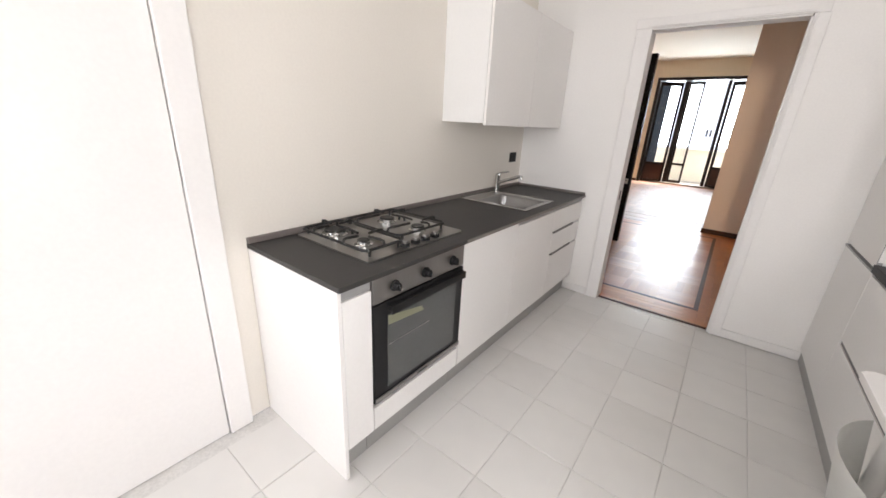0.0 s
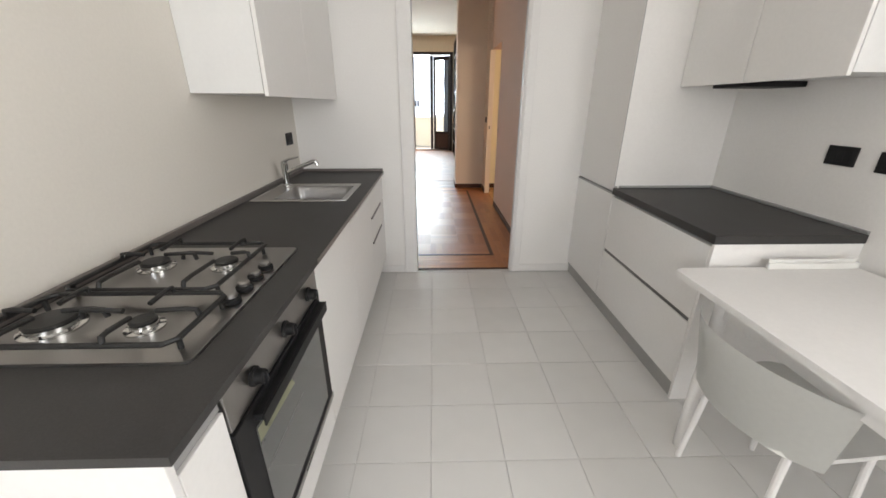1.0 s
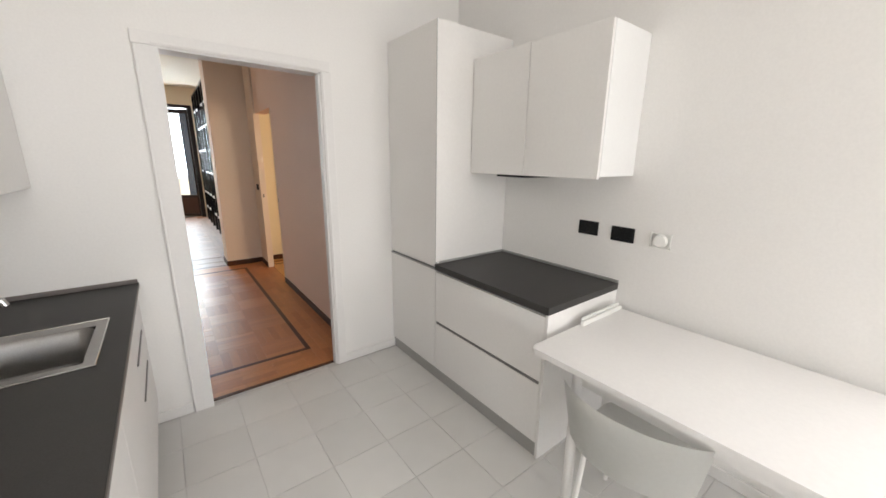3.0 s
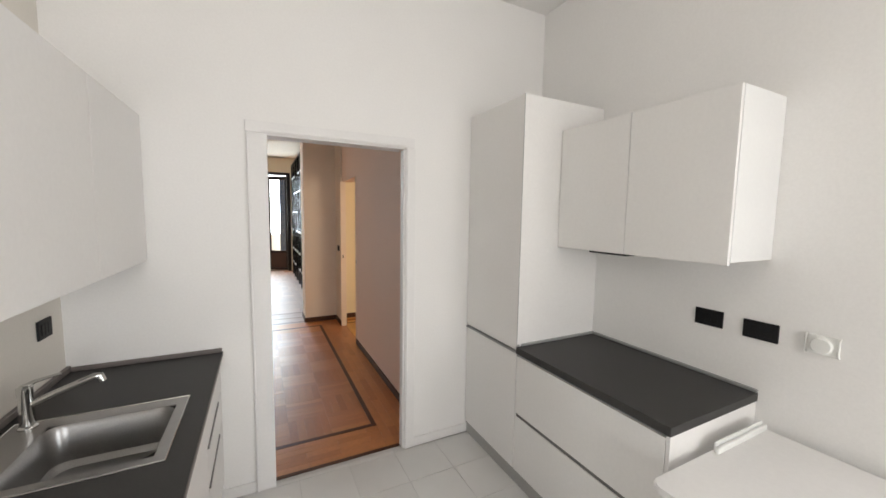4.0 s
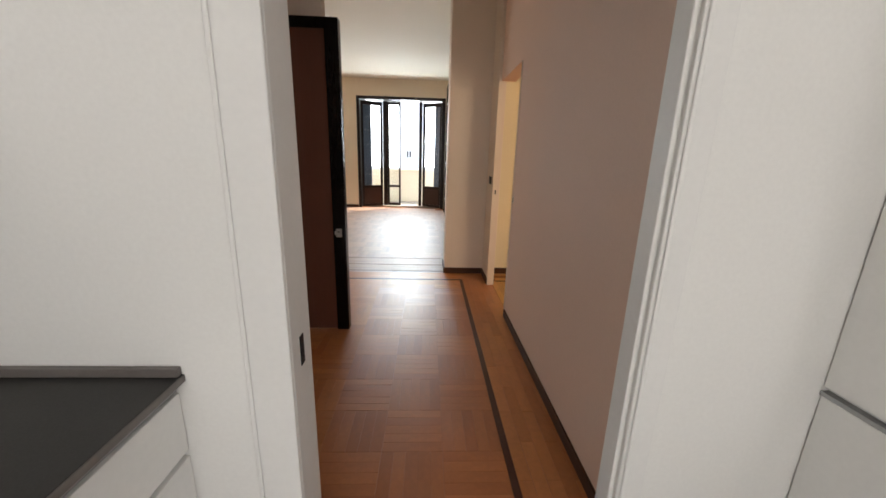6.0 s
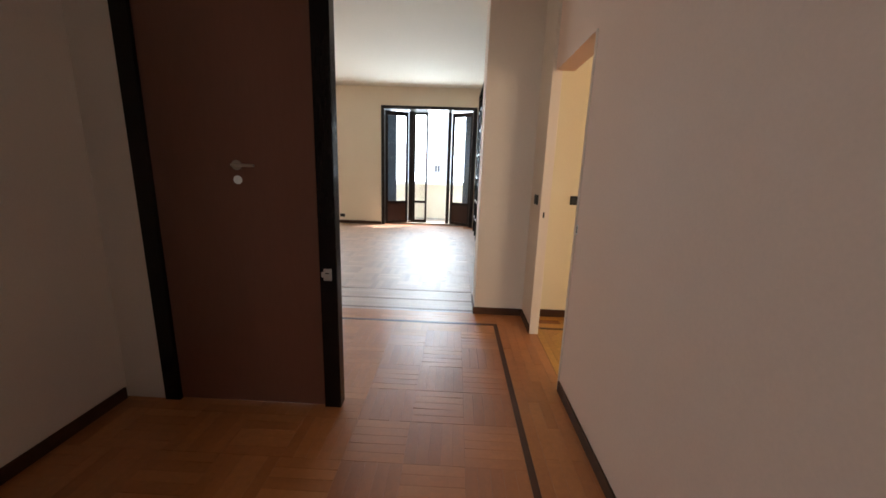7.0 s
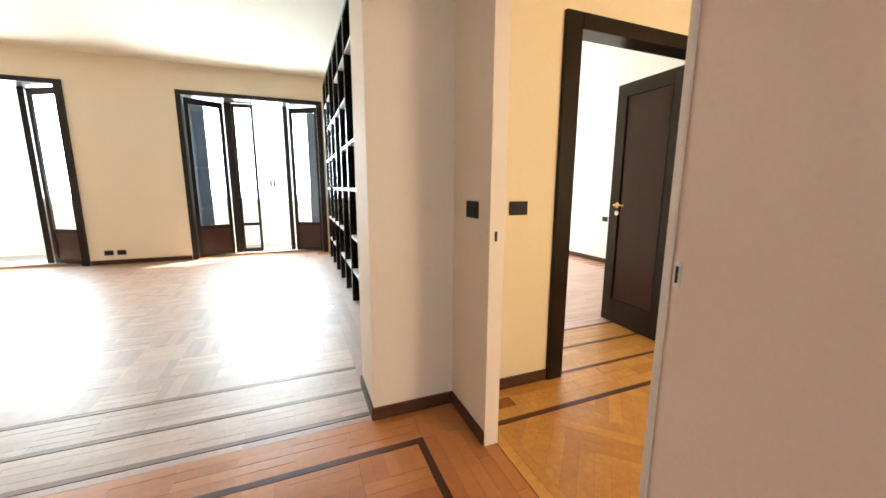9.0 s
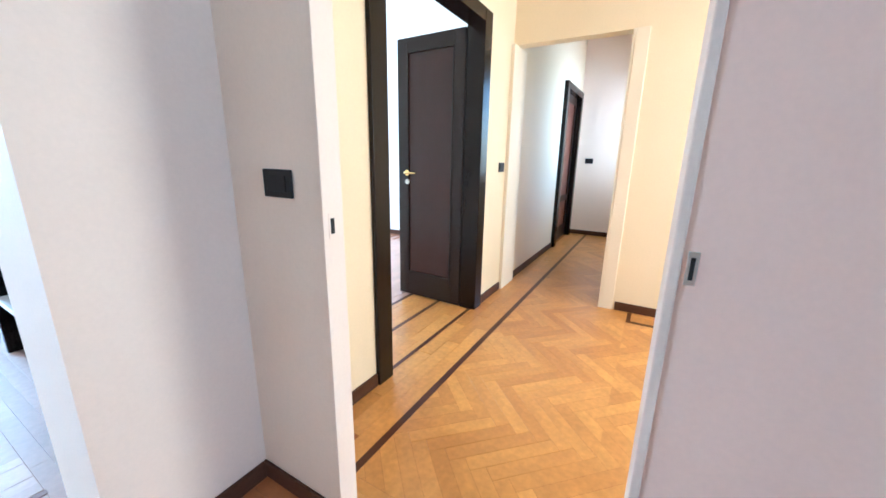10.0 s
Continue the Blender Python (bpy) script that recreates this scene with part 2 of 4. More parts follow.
SHUTTER = mat("grey_shutter", (0.74, 0.74, 0.73), 0.6, vary=0.08, bump=0.05)

H = 3.27          # ceiling height


def wall(name, *lims, material=None):
    return tagged(part(name, boxes(*lims), material or WALL), "plain painted plaster wall", "wall", kind="structure")


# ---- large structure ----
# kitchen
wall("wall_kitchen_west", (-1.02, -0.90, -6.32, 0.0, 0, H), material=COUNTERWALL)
# unseen openings added for fill lamps; south wall set back to even their light
wall("wall_kitchen_east", (2.015, 2.13, -6.32, -4.35, 0, H), (2.015, 2.13, -3.15, 0.0, 0, H), (2.015, 2.13, -4.35, -3.15, 0, 0.85), (2.015, 2.13, -4.35, -3.15, 2.55, H))
wall("wall_kitchen_south", (-0.90, -0.85, -6.32, -6.20, 0, H), (0.30, 2.015, -6.32, -6.20, 0, H),
     (-0.85, 0.30, -6.32, -6.20, 0, 0.85), (-0.85, 0.30, -6.32, -6.20, 2.55, H))
# between kitchen and lobby, with the doorway
wall("wall_kitchen_north", (-1.72, 0.0, 0.0, 0.12, 0, H), (0.850, 1.19, 0.0, 0.05, 0, H), (0.0, 0.850, 0.0, 0.12, 2.135, H))
# opening made up for the foyer fill lamp
wall("wall_foyer_south", (1.19, 2.2, 0.0, 0.12, 0, H), (3.3, 3.74, 0.0, 0.12, 0, H), (2.2, 3.3, 0.0, 0.12, 0, 0.95), (2.2, 3.3, 0.0, 0.12, 2.45, H))
# lobby
wall("wall_lobby_east", (1.052, 1.19, 0.05, 2.283, 0, H), (1.052, 1.19, 2.283, 3.13, 2.16, H), material=LOBBY)
wall("wall_lobby_west", (-1.72, -1.60, 0.12, 2.0, 0, H), material=CREAM)
wall("wall_lobby_north", (-1.72, -1.36, 2.0, 2.10, 0, H), (-1.36, -0.41, 2.0, 2.10, 2.24, H), material=CREAM)
wall("wall_pier", (0.556, 1.0895, 3.54, 3.92, 0, H), (1.027, 1.0895, 3.13, 3.54, 0, H), material=CREAM)
# living room
wall("wall_living_east", (1.13, 1.25, 3.93, 9.2, 0, H), (1.09, 1.25, 3.651, 3.93, 0, H), material=LIVING)
wall("wall_living_west", (-6.12, -6.0, 2.10, 9.2, 0, H), material=LIVING)
wall("wall_living_south", (-6.12, -1.72, 2.0, 2.10, 0, H), material=LIVING)
wall("wall_living_north", (-6.12, -5.243, 9.2, 9.6, 0, H), (-2.943, -1.529, 9.2, 9.6, 0, H), (0.765, 1.25, 9.2, 9.6, 0, H),
     (-5.243, -2.943, 9.2, 9.6, 2.85, H), (-1.529, 0.765, 9.2, 9.6, 2.85, H), material=LIVING)
# foyer and corridor
wall("wall_hall_north", (1.09, 1.82, 3.55, 3.65, 0, H), (2.97, 5.72, 3.55, 3.65, 0, H), (6.72, 7.04, 3.55, 3.65, 0, H),
     (1.82, 2.97, 3.55, 3.65, 2.2, H), (5.72, 6.72, 3.55, 3.65, 2.2, H), material=YELLOW)
wall("wall_foyer_east", (3.62, 3.74, 0.12, 2.61, 0, H), (3.62, 3.74, 2.61, 3.55, 2.2, H), material=YELLOW)
# unseen wall, its opening cut for the corridor fill lamp
wall("wall_corridor_south", (3.74, 5.45, 2.38, 2.48, 0, H), (6.75, 7.04, 2.38, 2.48, 0, H), (5.45, 6.75, 2.38, 2.48, 0, 1.0), (5.45, 6.75, 2.38, 2.48, 2.4, H), material=YELLOW)
wall("wall_corridor_end", (6.92, 7.04, 2.48, 3.55, 0, H), material=CREAM)
# room beyond the foyer's door
wall("wall_room_east", (5.10, 5.22, 3.65, 9.5, 0, H))
# opening made up for the room fill lamp
wall("wall_room_north", (1.25, 3.3, 9.38, 9.5, 0, H), (5.0, 5.1, 9.38, 9.5, 0, H), (3.3, 5.0, 9.38, 9.5, 0, 0.8), (3.3, 5.0, 9.38, 9.5, 2.5, H))
wall("wall_store", (5.22, 7.04, 4.6, 4.7, 0, H), (7.04, 7.14, 3.55, 4.7, 0, H))

ceiling = part("ceiling", boxes((-6.12, 7.14, 2.0, 9.6, H, H + 0.12), (-1.72, 7.14, 0.06, 2.0, H, H + 0.12)), CEIL)
tagged(part("ceiling_kitchen", boxes((-1.72, 7.14, -6.32, 0.06, H, H + 0.12)), WALL), "plain matt white kitchen ceiling", "ceiling", kind="structure")
tagged(ceiling, "plain matt white painted ceiling", "ceiling", kind="structure")

floor_kitchen = tagged(part("floor_kitchen", boxes((-0.90, 2.015, -6.2, 0.06, -0.15, -0.004)), GROUT),
                       "pale grey square ceramic tile floor with grey grout", "floor", kind="structure")
floor_living = tagged(part("floor_living", boxes((-6.12, 1.09, 0.06, 9.2, -0.15, -0.004), (-6.12, 1.09, 9.2, 10, -0.15, -0.02)), SUBFLOOR),
                      "glossy reddish brown basket-weave parquet floor with dark inlay lines", "floor", kind="structure")
floor_hall = tagged(part("floor_hall", boxes((1.09, 7.04, 0.06, 9.5, -0.15, -0.004)), SUBFLOOR),
                    "honey-coloured oak herringbone parquet floor with dark inlay lines", "floor", kind="structure")

# ---- trims, skirtings, casings ----
def trim(name, *lims, material=None, label="white painted wooden door casing", category="casing", bevel=0.003):
    return tagged(part(name, boxes(*lims, bevel=bevel), material or TRIM), label, category, kind="structure")


# kitchen doorway: jamb lining and casing
trim("trim_kitchen_door", (-0.095, 0.010, -0.014, -0.0005, 0, 2.135), (-0.094, -0.083, -0.019, -0.0145, 0, 2.13))
trim("trim_kitchen_door", (0.850, 0.922, -0.014, -0.0005, 0, 2.135), (0.858, 0.870, -0.020, -0.0145, 0, 2.135))
trim("trim_kitchen_door", (-0.10, 0.915, -0.014, -0.0005, 2.136, 2.20), (-0.02, 0.862, -0.020, -0.0145, 2.143, 2.155))
trim("trim_kitchen_door_lining", (-0.004, 0.010, 0.001, 0.135, 0, 2.123))
trim("trim_kitchen_door_lining", (0.838, 0.852, 0.001, 0.062, 0, 2.123))
trim("trim_kitchen_door_lining", (-0.002, 0.844, 0.001, 0.125, 2.126, 2.137))
trim("trim_kitchen_door_lobby", (0.853, 0.928, 0.0505, 0.063, 0, 2.19))
trim("trim_kitchen_threshold", (0.011, 0.837, 0.045, 0.072, -0.004, 0.003), material=SKIRT, label="thin brown threshold strip under the kitchen doorway", category="threshold", bevel=0.001)
# a casing beside the end of the counter
trim("trim_kitchen_west", (-0.899, -0.865, -2.76, -2.66, 0, 2.2), label="white painted door casing on the kitchen wall")
trim("trim_kitchen_west", (-0.899, -0.872, -3.66, -3.56, 0, 2.2), label="white painted door casing on the kitchen wall")
trim("door_kitchen_west", (-0.899, -0.88, -3.555, -2.765, 0, 2.15), label="plain white painted closed door", category="door")
WSK = dict(label="low white painted wooden skirting board", category="skirting")
trim("baseboard_kitchen", (0.916, 1.40, -0.012, -0.0005, 0.001, 0.068), **WSK)
trim("baseboard_kitchen", (-0.30, -0.101, -0.012, -0.0005, 0.001, 0.068), **WSK)
trim("baseboard_kitchen", (2.002, 2.0145, -6.19, -1.56, 0.001, 0.068), **WSK)

DSK = dict(label="dark brown varnished wooden skirting board", category="skirting", material=SKIRT)
for lim in ((1.040, 1.0515, 0.075, 2.28), (0.542, 1.013, 3.524, 3.5395), (1.014, 1.0265, 3.135, 3.5395),
            (0.541, 0.5555, 3.525, 3.92), (-2.933, -1.539, 9.184, 9.1995), (-5.99, -5.253, 9.184, 9.1995),
            (-5.9995, -5.985, 2.1, 9.18), (-5.98, -1.725, 2.1005, 2.115), (-1.5995, -1.585, 0.14, 1.98)):
    trim("baseboard_living", (*lim, 0.001, 0.072), **DSK)
for lim in ((1.09, 1.104, 3.135, 3.534), (1.105, 1.712, 3.535, 3.5495), (3.085, 3.55, 3.535, 3.5495), (3.905, 5.64, 3.535, 3.5495),
            (3.605, 3.6195, 0.14, 2.50), (6.905, 6.9195, 2.49, 3.53), (6.79, 6.9, 3.535, 3.5495), (5.085, 5.0995, 3.66, 9.37),
            (3.75, 6.9, 2.4805, 2.495), (1.1905, 1.205, 0.14, 2.28)):
    trim("baseboard_hall", (*lim, 0.001, 0.075), **DSK)

# white jambs of the opening between lobby and foyer
trim("trim_foyer_jamb", (1.022, 1.099, 3.122, 3.1295, 0, 2.16), material=CREAM, label="cream painted jamb of a sliding door opening")
trim("trim_foyer_jamb", (1.044, 1.197, 2.2835, 2.301, 0, 2.16), material=CREAM, label="cream painted jamb of a sliding door opening")
# opening between foyer and corridor
trim("trim_corridor_arch", (3.56, 3.90, 3.518, 3.5495, 0, 2.2), material=IVORY, label="ivory painted flat pilaster beside the corridor")
trim("trim_corridor_arch", (3.60, 3.76, 2.611, 2.629, 0, 2.2), material=IVORY, label="ivory painted jamb of the corridor opening")
trim("trim_corridor_arch", (3.598, 3.6195, 2.515, 2.61, 0, 2.2), material=IVORY, label="ivory painted jamb of the corridor opening")

# ---- kitchen, the run with hob and sink ----
FX, YB = -0.262, -0.90          # plane of the fronts, wall behind


def front(name, y0, y1, z0, z1, parent, x=FX, th=0.018, label=""):
    return part(name, boxes((x - th if x < 0.5 else x, x if x < 0.5 else x + th, y0 + 0.002, y1 - 0.002, z0, z1), bevel=0.002), FRONT, parent, label)


def base_unit(y0, y1, fronts, label, end_panel=False, body_top=0.878):
    u = thing("base_cabinet", (-0.58, (y0 + y1) / 2, 0.0), label, "cabinet", "kitchen base cabinets")
    part("body", boxes((YB + 0.002, FX - 0.019, y0 + 0.001, y1 - 0.001, 0.15, body_top)), CARC, u)
    part("plinth", boxes((-0.335, -0.318, y0 + 0.001, y1 - 0.001, 0.0, 0.149)), PLINTH, u, "grey metallic plinth strip")
    part("grip_profile", boxes((FX - 0.018, FX - 0.008, y0 + 0.001, y1 - 0.001, fronts[-1][1] + 0.002, 0.8795)), ALU, u, "aluminium grip rail under the worktop")
    for z0, z1 in fronts:
        front("front", y0, y1, z0, z1, u)
    if end_panel:
        part("side_panel", boxes((YB + 0.002, FX, y0 - 0.017, y0, 0.0, 0.8795), bevel=0.0015), FRONT, u)
    return u


base_unit(-2.543, -2.405, [(0.152, 0.832)], "narrow white base cabinet at the counter end beside the oven", True)
base_unit(-1.797, -1.205, [(0.152, 0.872)], "white flat-fronted base cabinet beside the oven")
base_unit(-1.205, -0.612, [(0.152, 0.851)], "white flat-fronted base cabinet under the sink", body_top=0.72)
du = base_unit(-0.612, -0.002, [(0.152, 0.49), (0.508, 0.67), (0.688, 0.851)], "white base cabinet with three drawers beside the wall", body_top=0.72)
for z in (0.678, 0.498):
    part("handle_groove", boxes((FX - 0.02, FX + 0.004, -0.58, -0.17, z - 0.008, z + 0.008), bevel=0.002), GROOVE, du, "brushed aluminium recessed handle")

# worktop with the cut-out for the sink
SX0, SX1, SY0, SY1 = -0.74, -0.36, -0.955, -0.60
wt = thing("worktop", (-0.58, -1.28, 0.86), "dark grey laminate worktop with raised rear edge on white cabinets", "worktop")
part("slab", boxes((-0.898, -0.247, -2.562, SY0, 0.880, 0.90), (-0.898, -0.247, SY1, -0.001, 0.880, 0.90),
                   (-0.898, SX0, SY0, SY1, 0.880, 0.90), (SX1, -0.247, SY0, SY1, 0.880, 0.90)), TOP, wt)
part("edge_band", boxes((-0.2468, -0.244, -1.80, -0.001, 0.8815, 0.899), bevel=0.001), EDGEBAND, wt, "lighter brownish front edge")
part("upstand", boxes((-0.898, -0.880, -2.562, -0.001, 0.9005, 0.928), bevel=0.003), EDGEBAND, wt, "raised dark grey strip along the wall")
part("upstand", boxes((-0.879, -0.249, -0.019, -0.001, 0.9005, 0.922), bevel=0.003), EDGEBAND, wt, "raised dark grey strip along the wall")


def oven():
    o = thing("oven", (-0.55, -2.10, 0.27), "built-in stainless steel oven with black glass door under the hob", "oven")
    y0, y1, f = -2.403, -1.799, -0.262
    part("body", boxes((-0.80, f - 0.022, y0 + 0.004, y1 - 0.004, 0.272, 0.878)), BLACK, o)
    part("control_panel", boxes((f - 0.020, f + 0.001, y0 + 0.002, y1 - 0.002, 0.765, 0.878), bevel=0.002), STEEL, o, "brushed steel control panel")
    for y in (-2.285, -2.095, -1.895):
        k = part("knob", lathe(bmesh.new(), [(0.024, 0), (0.024, 0.006), (0.019, 0.009), (0.017, 0.026), (0.014, 0.029)], (f + 0.001, y, 0.815), "x"), BLACK, o, "round black oven knob", True)
        part("grip", boxes((f + 0.026, f + 0.036, y - 0.0045, y + 0.0045, 0.799, 0.831), bevel=0.002), BLACK, k)
    d = part("door", boxes((f - 0.020, f + 0.004, y0 + 0.002, y1 - 0.002, 0.29, 0.757), bevel=0.003), BLACK, o, "black framed glass oven door")
    part("glass", boxes((f + 0.0045, f + 0.0065, y0 + 0.075, y1 - 0.06, 0.345, 0.70), bevel=0.0008), OVENGLASS, d, "dark reflective oven window")
    part("bottom_trim", boxes((f + 0.0045, f + 0.009, y0 + 0.004, y1 - 0.004, 0.295, 0.318), bevel=0.001), STEEL, d)
    part("badge", boxes((f + 0.009, f + 0.0098, -2.14, -2.07, 0.303, 0.310)), BLACK, d)
    h = part("handle", boxes((f + 0.0045, f + 0.026, y0 + 0.075, y1 - 0.015, 0.722, 0.742), bevel=0.003), BLACK, d, "wide flat black door handle")
    part("lip", boxes((f + 0.0265, f + 0.032, y0 + 0.075, y1 - 0.015, 0.706, 0.743), bevel=0.0025), BLACK, h, "rounded black handle edge")
    # rack line and dimmed leaflet lie on the pane's outer face
    part("tray_edge", boxes((f + 0.0066, f + 0.0071, y0 + 0.08, y0 + 0.34, 0.556, 0.559)), STEEL, d, "thin bright rack line laid on the glass")
    bm = bmesh.new()
    ends = [[bm.verts.new((x, y0 + 0.078 + a, b)) for a, b in ((0, 0.695), (0, 0.652), (0.22, 0.634), (0.205, 0.660))] for x in (f + 0.0066, f + 0.0070)]
    bm.faces.new(ends[0][::-1])
    bm.faces.new(ends[1])
    for i in range(4):
        bm.faces.new((ends[0][i], ends[0][(i + 1) % 4], ends[1][(i + 1) % 4], ends[1][i]))
    part("leaflet", bm, LEAFLET, d, "cream leaflet laid on the oven glass, dimmed as if behind it")
    part("plinth", boxes((-0.335, -0.318, y0 + 0.001, y1 - 0.001, 0.0, 0.149)), PLINTH, o, "grey metallic plinth strip")
    part("lower_panel", boxes((f - 0.018, f, y0 + 0.002, y1 - 0.002, 0.152, 0.268), bevel=0.002), FRONT, o, "white filler panel under the oven")
    return o


oven()


def rounded_plate(bm, x0, x1, y0, y1, z0, z1, r, n=5):
    pts = []
    for cx, cy, a0 in ((x1 - r, y1 - r, 0), (x0 + r, y1 - r, 90), (x0 + r, y0 + r, 180), (x1 - r, y0 + r, 270)):
        for i in range(n + 1):
            a = radians(a0 + 90 * i / n)
            pts.append((cx + r * math.cos(a), cy + r * math.sin(a)))
    lo = [bm.verts.new((x, y, z0)) for x, y in pts]
    hi = [bm.verts.new((x, y, z1)) for x, y in pts]
    bm.faces.new(lo[::-1])
    bm.faces.new(hi)
    for i in range(len(pts)):
        j = (i + 1) % len(pts)
        bm.faces.new((lo[i], lo[j], hi[j], hi[i]))
    return bm


def hob():
    h = thing("gas_hob", (-0.60, -2.02, 0.90), "stainless steel four-burner gas hob with black pan supports", "hob")
    x0, x1, y0, y1 = -0.862, -0.345, -2.347, -1.70
    bm = rounded_plate(bmesh.new(), x0, x1, y0, y1, 0.9004, 0.907, 0.02)
    part("steel_plate", bm, STEEL, h)
    burners = [(-0.742, -2.215, 0.052), (-0.525, -2.22, 0.030), (-0.515, -1.87, 0.036), (-0.738, -1.875, 0.042)]
    for x, y, r in burners:
        b = part("burner", lathe(bmesh.new(), [(r + 0.012, 0), (r + 0.012, 0.005), (r, 0.008), (r, 0.018), (r - 0.004, 0.019)], (x, y, 0.907)), CHROME, h, "bright metal gas burner", True)
        part("burner_cap", lathe(bmesh.new(), [(r - 0.002, 0), (r - 0.001, 0.004), (r - 0.006, 0.008), (0.002, 0.009)], (x, y, 0.926)), IRON, b, "black enamel burner cap", True)
    for y in (-2.10, -2.03, -1.96, -1.89):
        k = part("knob", lathe(bmesh.new(), [(0.021, 0), (0.021, 0.004), (0.017, 0.006), (0.016, 0.024), (0.013, 0.027)], (-0.383, y, 0.907), seg=20), STEEL, h, "small steel hob knob", True)
        part("skirt", lathe(bmesh.new(), [(0.0225, 0), (0.0225, 0.012), (0.018, 0.015)], (-0.383, y, 0.9072), seg=20), BLACK, k)
    zt = 0.950
    for ya, yb, xb in ((-2.33, -2.105, -0.385), (-2.085, -1.735, -0.437)):
        xa = -0.838
        bm = bmesh.new()
        sweep(bm, [(xa, ya + 0.02, zt - 0.012), (xa, yb - 0.02, zt - 0.012), (xa + 0.02, yb, zt - 0.012), (xb - 0.02, yb, zt - 0.012),
                   (xb, yb - 0.02, zt - 0.012), (xb, ya + 0.02, zt - 0.012), (xb - 0.02, ya, zt - 0.012), (xa + 0.02, ya, zt - 0.012), (xa, ya + 0.02, zt - 0.012)], 0.0066, 8)
        g = part("pan_support", bm, IRON, h, "black iron pan support")
        for bxx, byy, r in burners:
            if ya < byy < yb:
                for sx, sy in ((1, 0), (-1, 0), (0, 1), (0, -1)):
                    ex = {1: min(xb, bxx + 0.135), -1: max(xa, bxx - 0.135), 0: bxx}[sx]
                    ey = {1: yb, -1: ya, 0: byy}[sy]
                    bm = sweep(bmesh.new(), [(ex, ey, zt - 0.014), (ex + (bxx - ex) * 0.04, ey + (byy - ey) * 0.04, zt + 0.006), (ex + (bxx - ex) * 0.2, ey + (byy - ey) * 0.2, zt + 0.008),
                                             (ex + (bxx - ex) * 0.72, ey + (byy - ey) * 0.72, zt + 0.004)], 0.0062, 8)
                    part("prong", bm, IRON, g)
        for cx, cy in ((xa + 0.006, ya + 0.03), (xa + 0.006, yb - 0.03), (xb - 0.006, ya + 0.03), (xb - 0.006, yb - 0.03)):
            part("foot", sweep(bmesh.new(), [(cx, cy, 0.9072), (cx, cy, zt - 0.014)], 0.006, 8), IRON, g)
    return h


hob()


def sink():
    s = thing("sink", (-0.58, -0.76, 0.90), "inset stainless steel sink with one bowl in the dark worktop", "sink")
    x0, x1, y0, y1, z = -0.852, -0.325, -0.992, -0.535, 0.9
    bm = boxes((x0, SX0, y0, y1, z + 0.0005, z + 0.005), (SX1, x1, y0, y1, z + 0.0005, z + 0.005), (SX0, SX1, y0, SY0, z + 0.0005, z + 0.005), (SX0, SX1, SY1, y1, z + 0.0005, z + 0.005))
    part("rim", bm, STEEL, s)
    part("rolled_edge", sweep(bmesh.new(), [(x0, y0, z + 0.004), (x1, y0, z + 0.004), (x1, y1, z + 0.004), (x0, y1, z + 0.004), (x0, y0, z + 0.004)], 0.004, 8), CHROME, s)
    bm = bmesh.new()
    rings = []
    for ins, dz in ((0.0, 0.004), (0.008, -0.01), (0.014, -0.13), (0.03, -0.15), (0.09, -0.153)):
        tmp = []
        r = 0.05
        for cx, cy, a0 in ((SX1 - ins - r, SY1 - ins - r, 0), (SX0 + ins + r, SY1 - ins - r, 90), (SX0 + ins + r, SY0 + ins + r, 180), (SX1 - ins - r, SY0 + ins + r, 270)):
            for i in range(6):
                a = radians(a0 + 18 * i)
                tmp.append(bm.verts.new((cx + r * math.cos(a), cy + r * math.sin(a), z + dz)))
        rings.append(tmp)
    for a, b in zip(rings, rings[1:]):
        for i in range(len(a)):
            bm.faces.new((a[i], a[(i + 1) % len(a)], b[(i + 1) % len(a)], b[i]))
    bm.faces.new(rings[-1])
    part("bowl", bm, BOWL, s, "brushed steel bowl with rounded corners", True)
    part("drain", lathe(bmesh.new(), [(0.04, 0), (0.04, 0.003), (0.03, 0.004), (0.01, 0.002)], (-0.55, -0.78, z - 0.153)), CHROME, s, "round chrome drain", True)
    return s


sink()


def faucet():
    f = thing("kitchen_tap", (-0.80, -0.575, 0.905), "chrome single-lever mixer tap beside the sink", "tap")
    c = (-0.80, -0.575)
    part("body", lathe(bmesh.new(), [(0.027, 0), (0.027, 0.006), (0.021, 0.012), (0.0195, 0.12), (0.021, 0.125), (0.021, 0.15), (0.012, 0.158)], (*c, 0.905)), CHROME, f, "", True)
    part("spout", sweep(bmesh.new(), [(c[0] + 0.012, c[1], 0.99), (c[0] + 0.08, c[1] + 0.005, 1.018), (c[0] + 0.185, c[1] + 0.012, 1.058), (c[0] + 0.20, c[1] + 0.013, 1.058), (c[0] + 0.207, c[1] + 0.013, 1.035)],
                        [0.013, 0.012, 0.012, 0.0125, 0.0125], 14), CHROME, f, "straight slanting chrome spout", True)
    part("lever", sweep(bmesh.new(), [(c[0] - 0.005, c[1], 1.055), (c[0] + 0.03, c[1] + 0.002, 1.073), (c[0] + 0.095, c[1] + 0.004, 1.088)], [0.010, 0.0065, 0.0045], 10), CHROME, f, "thin chrome lever", True)


faucet()


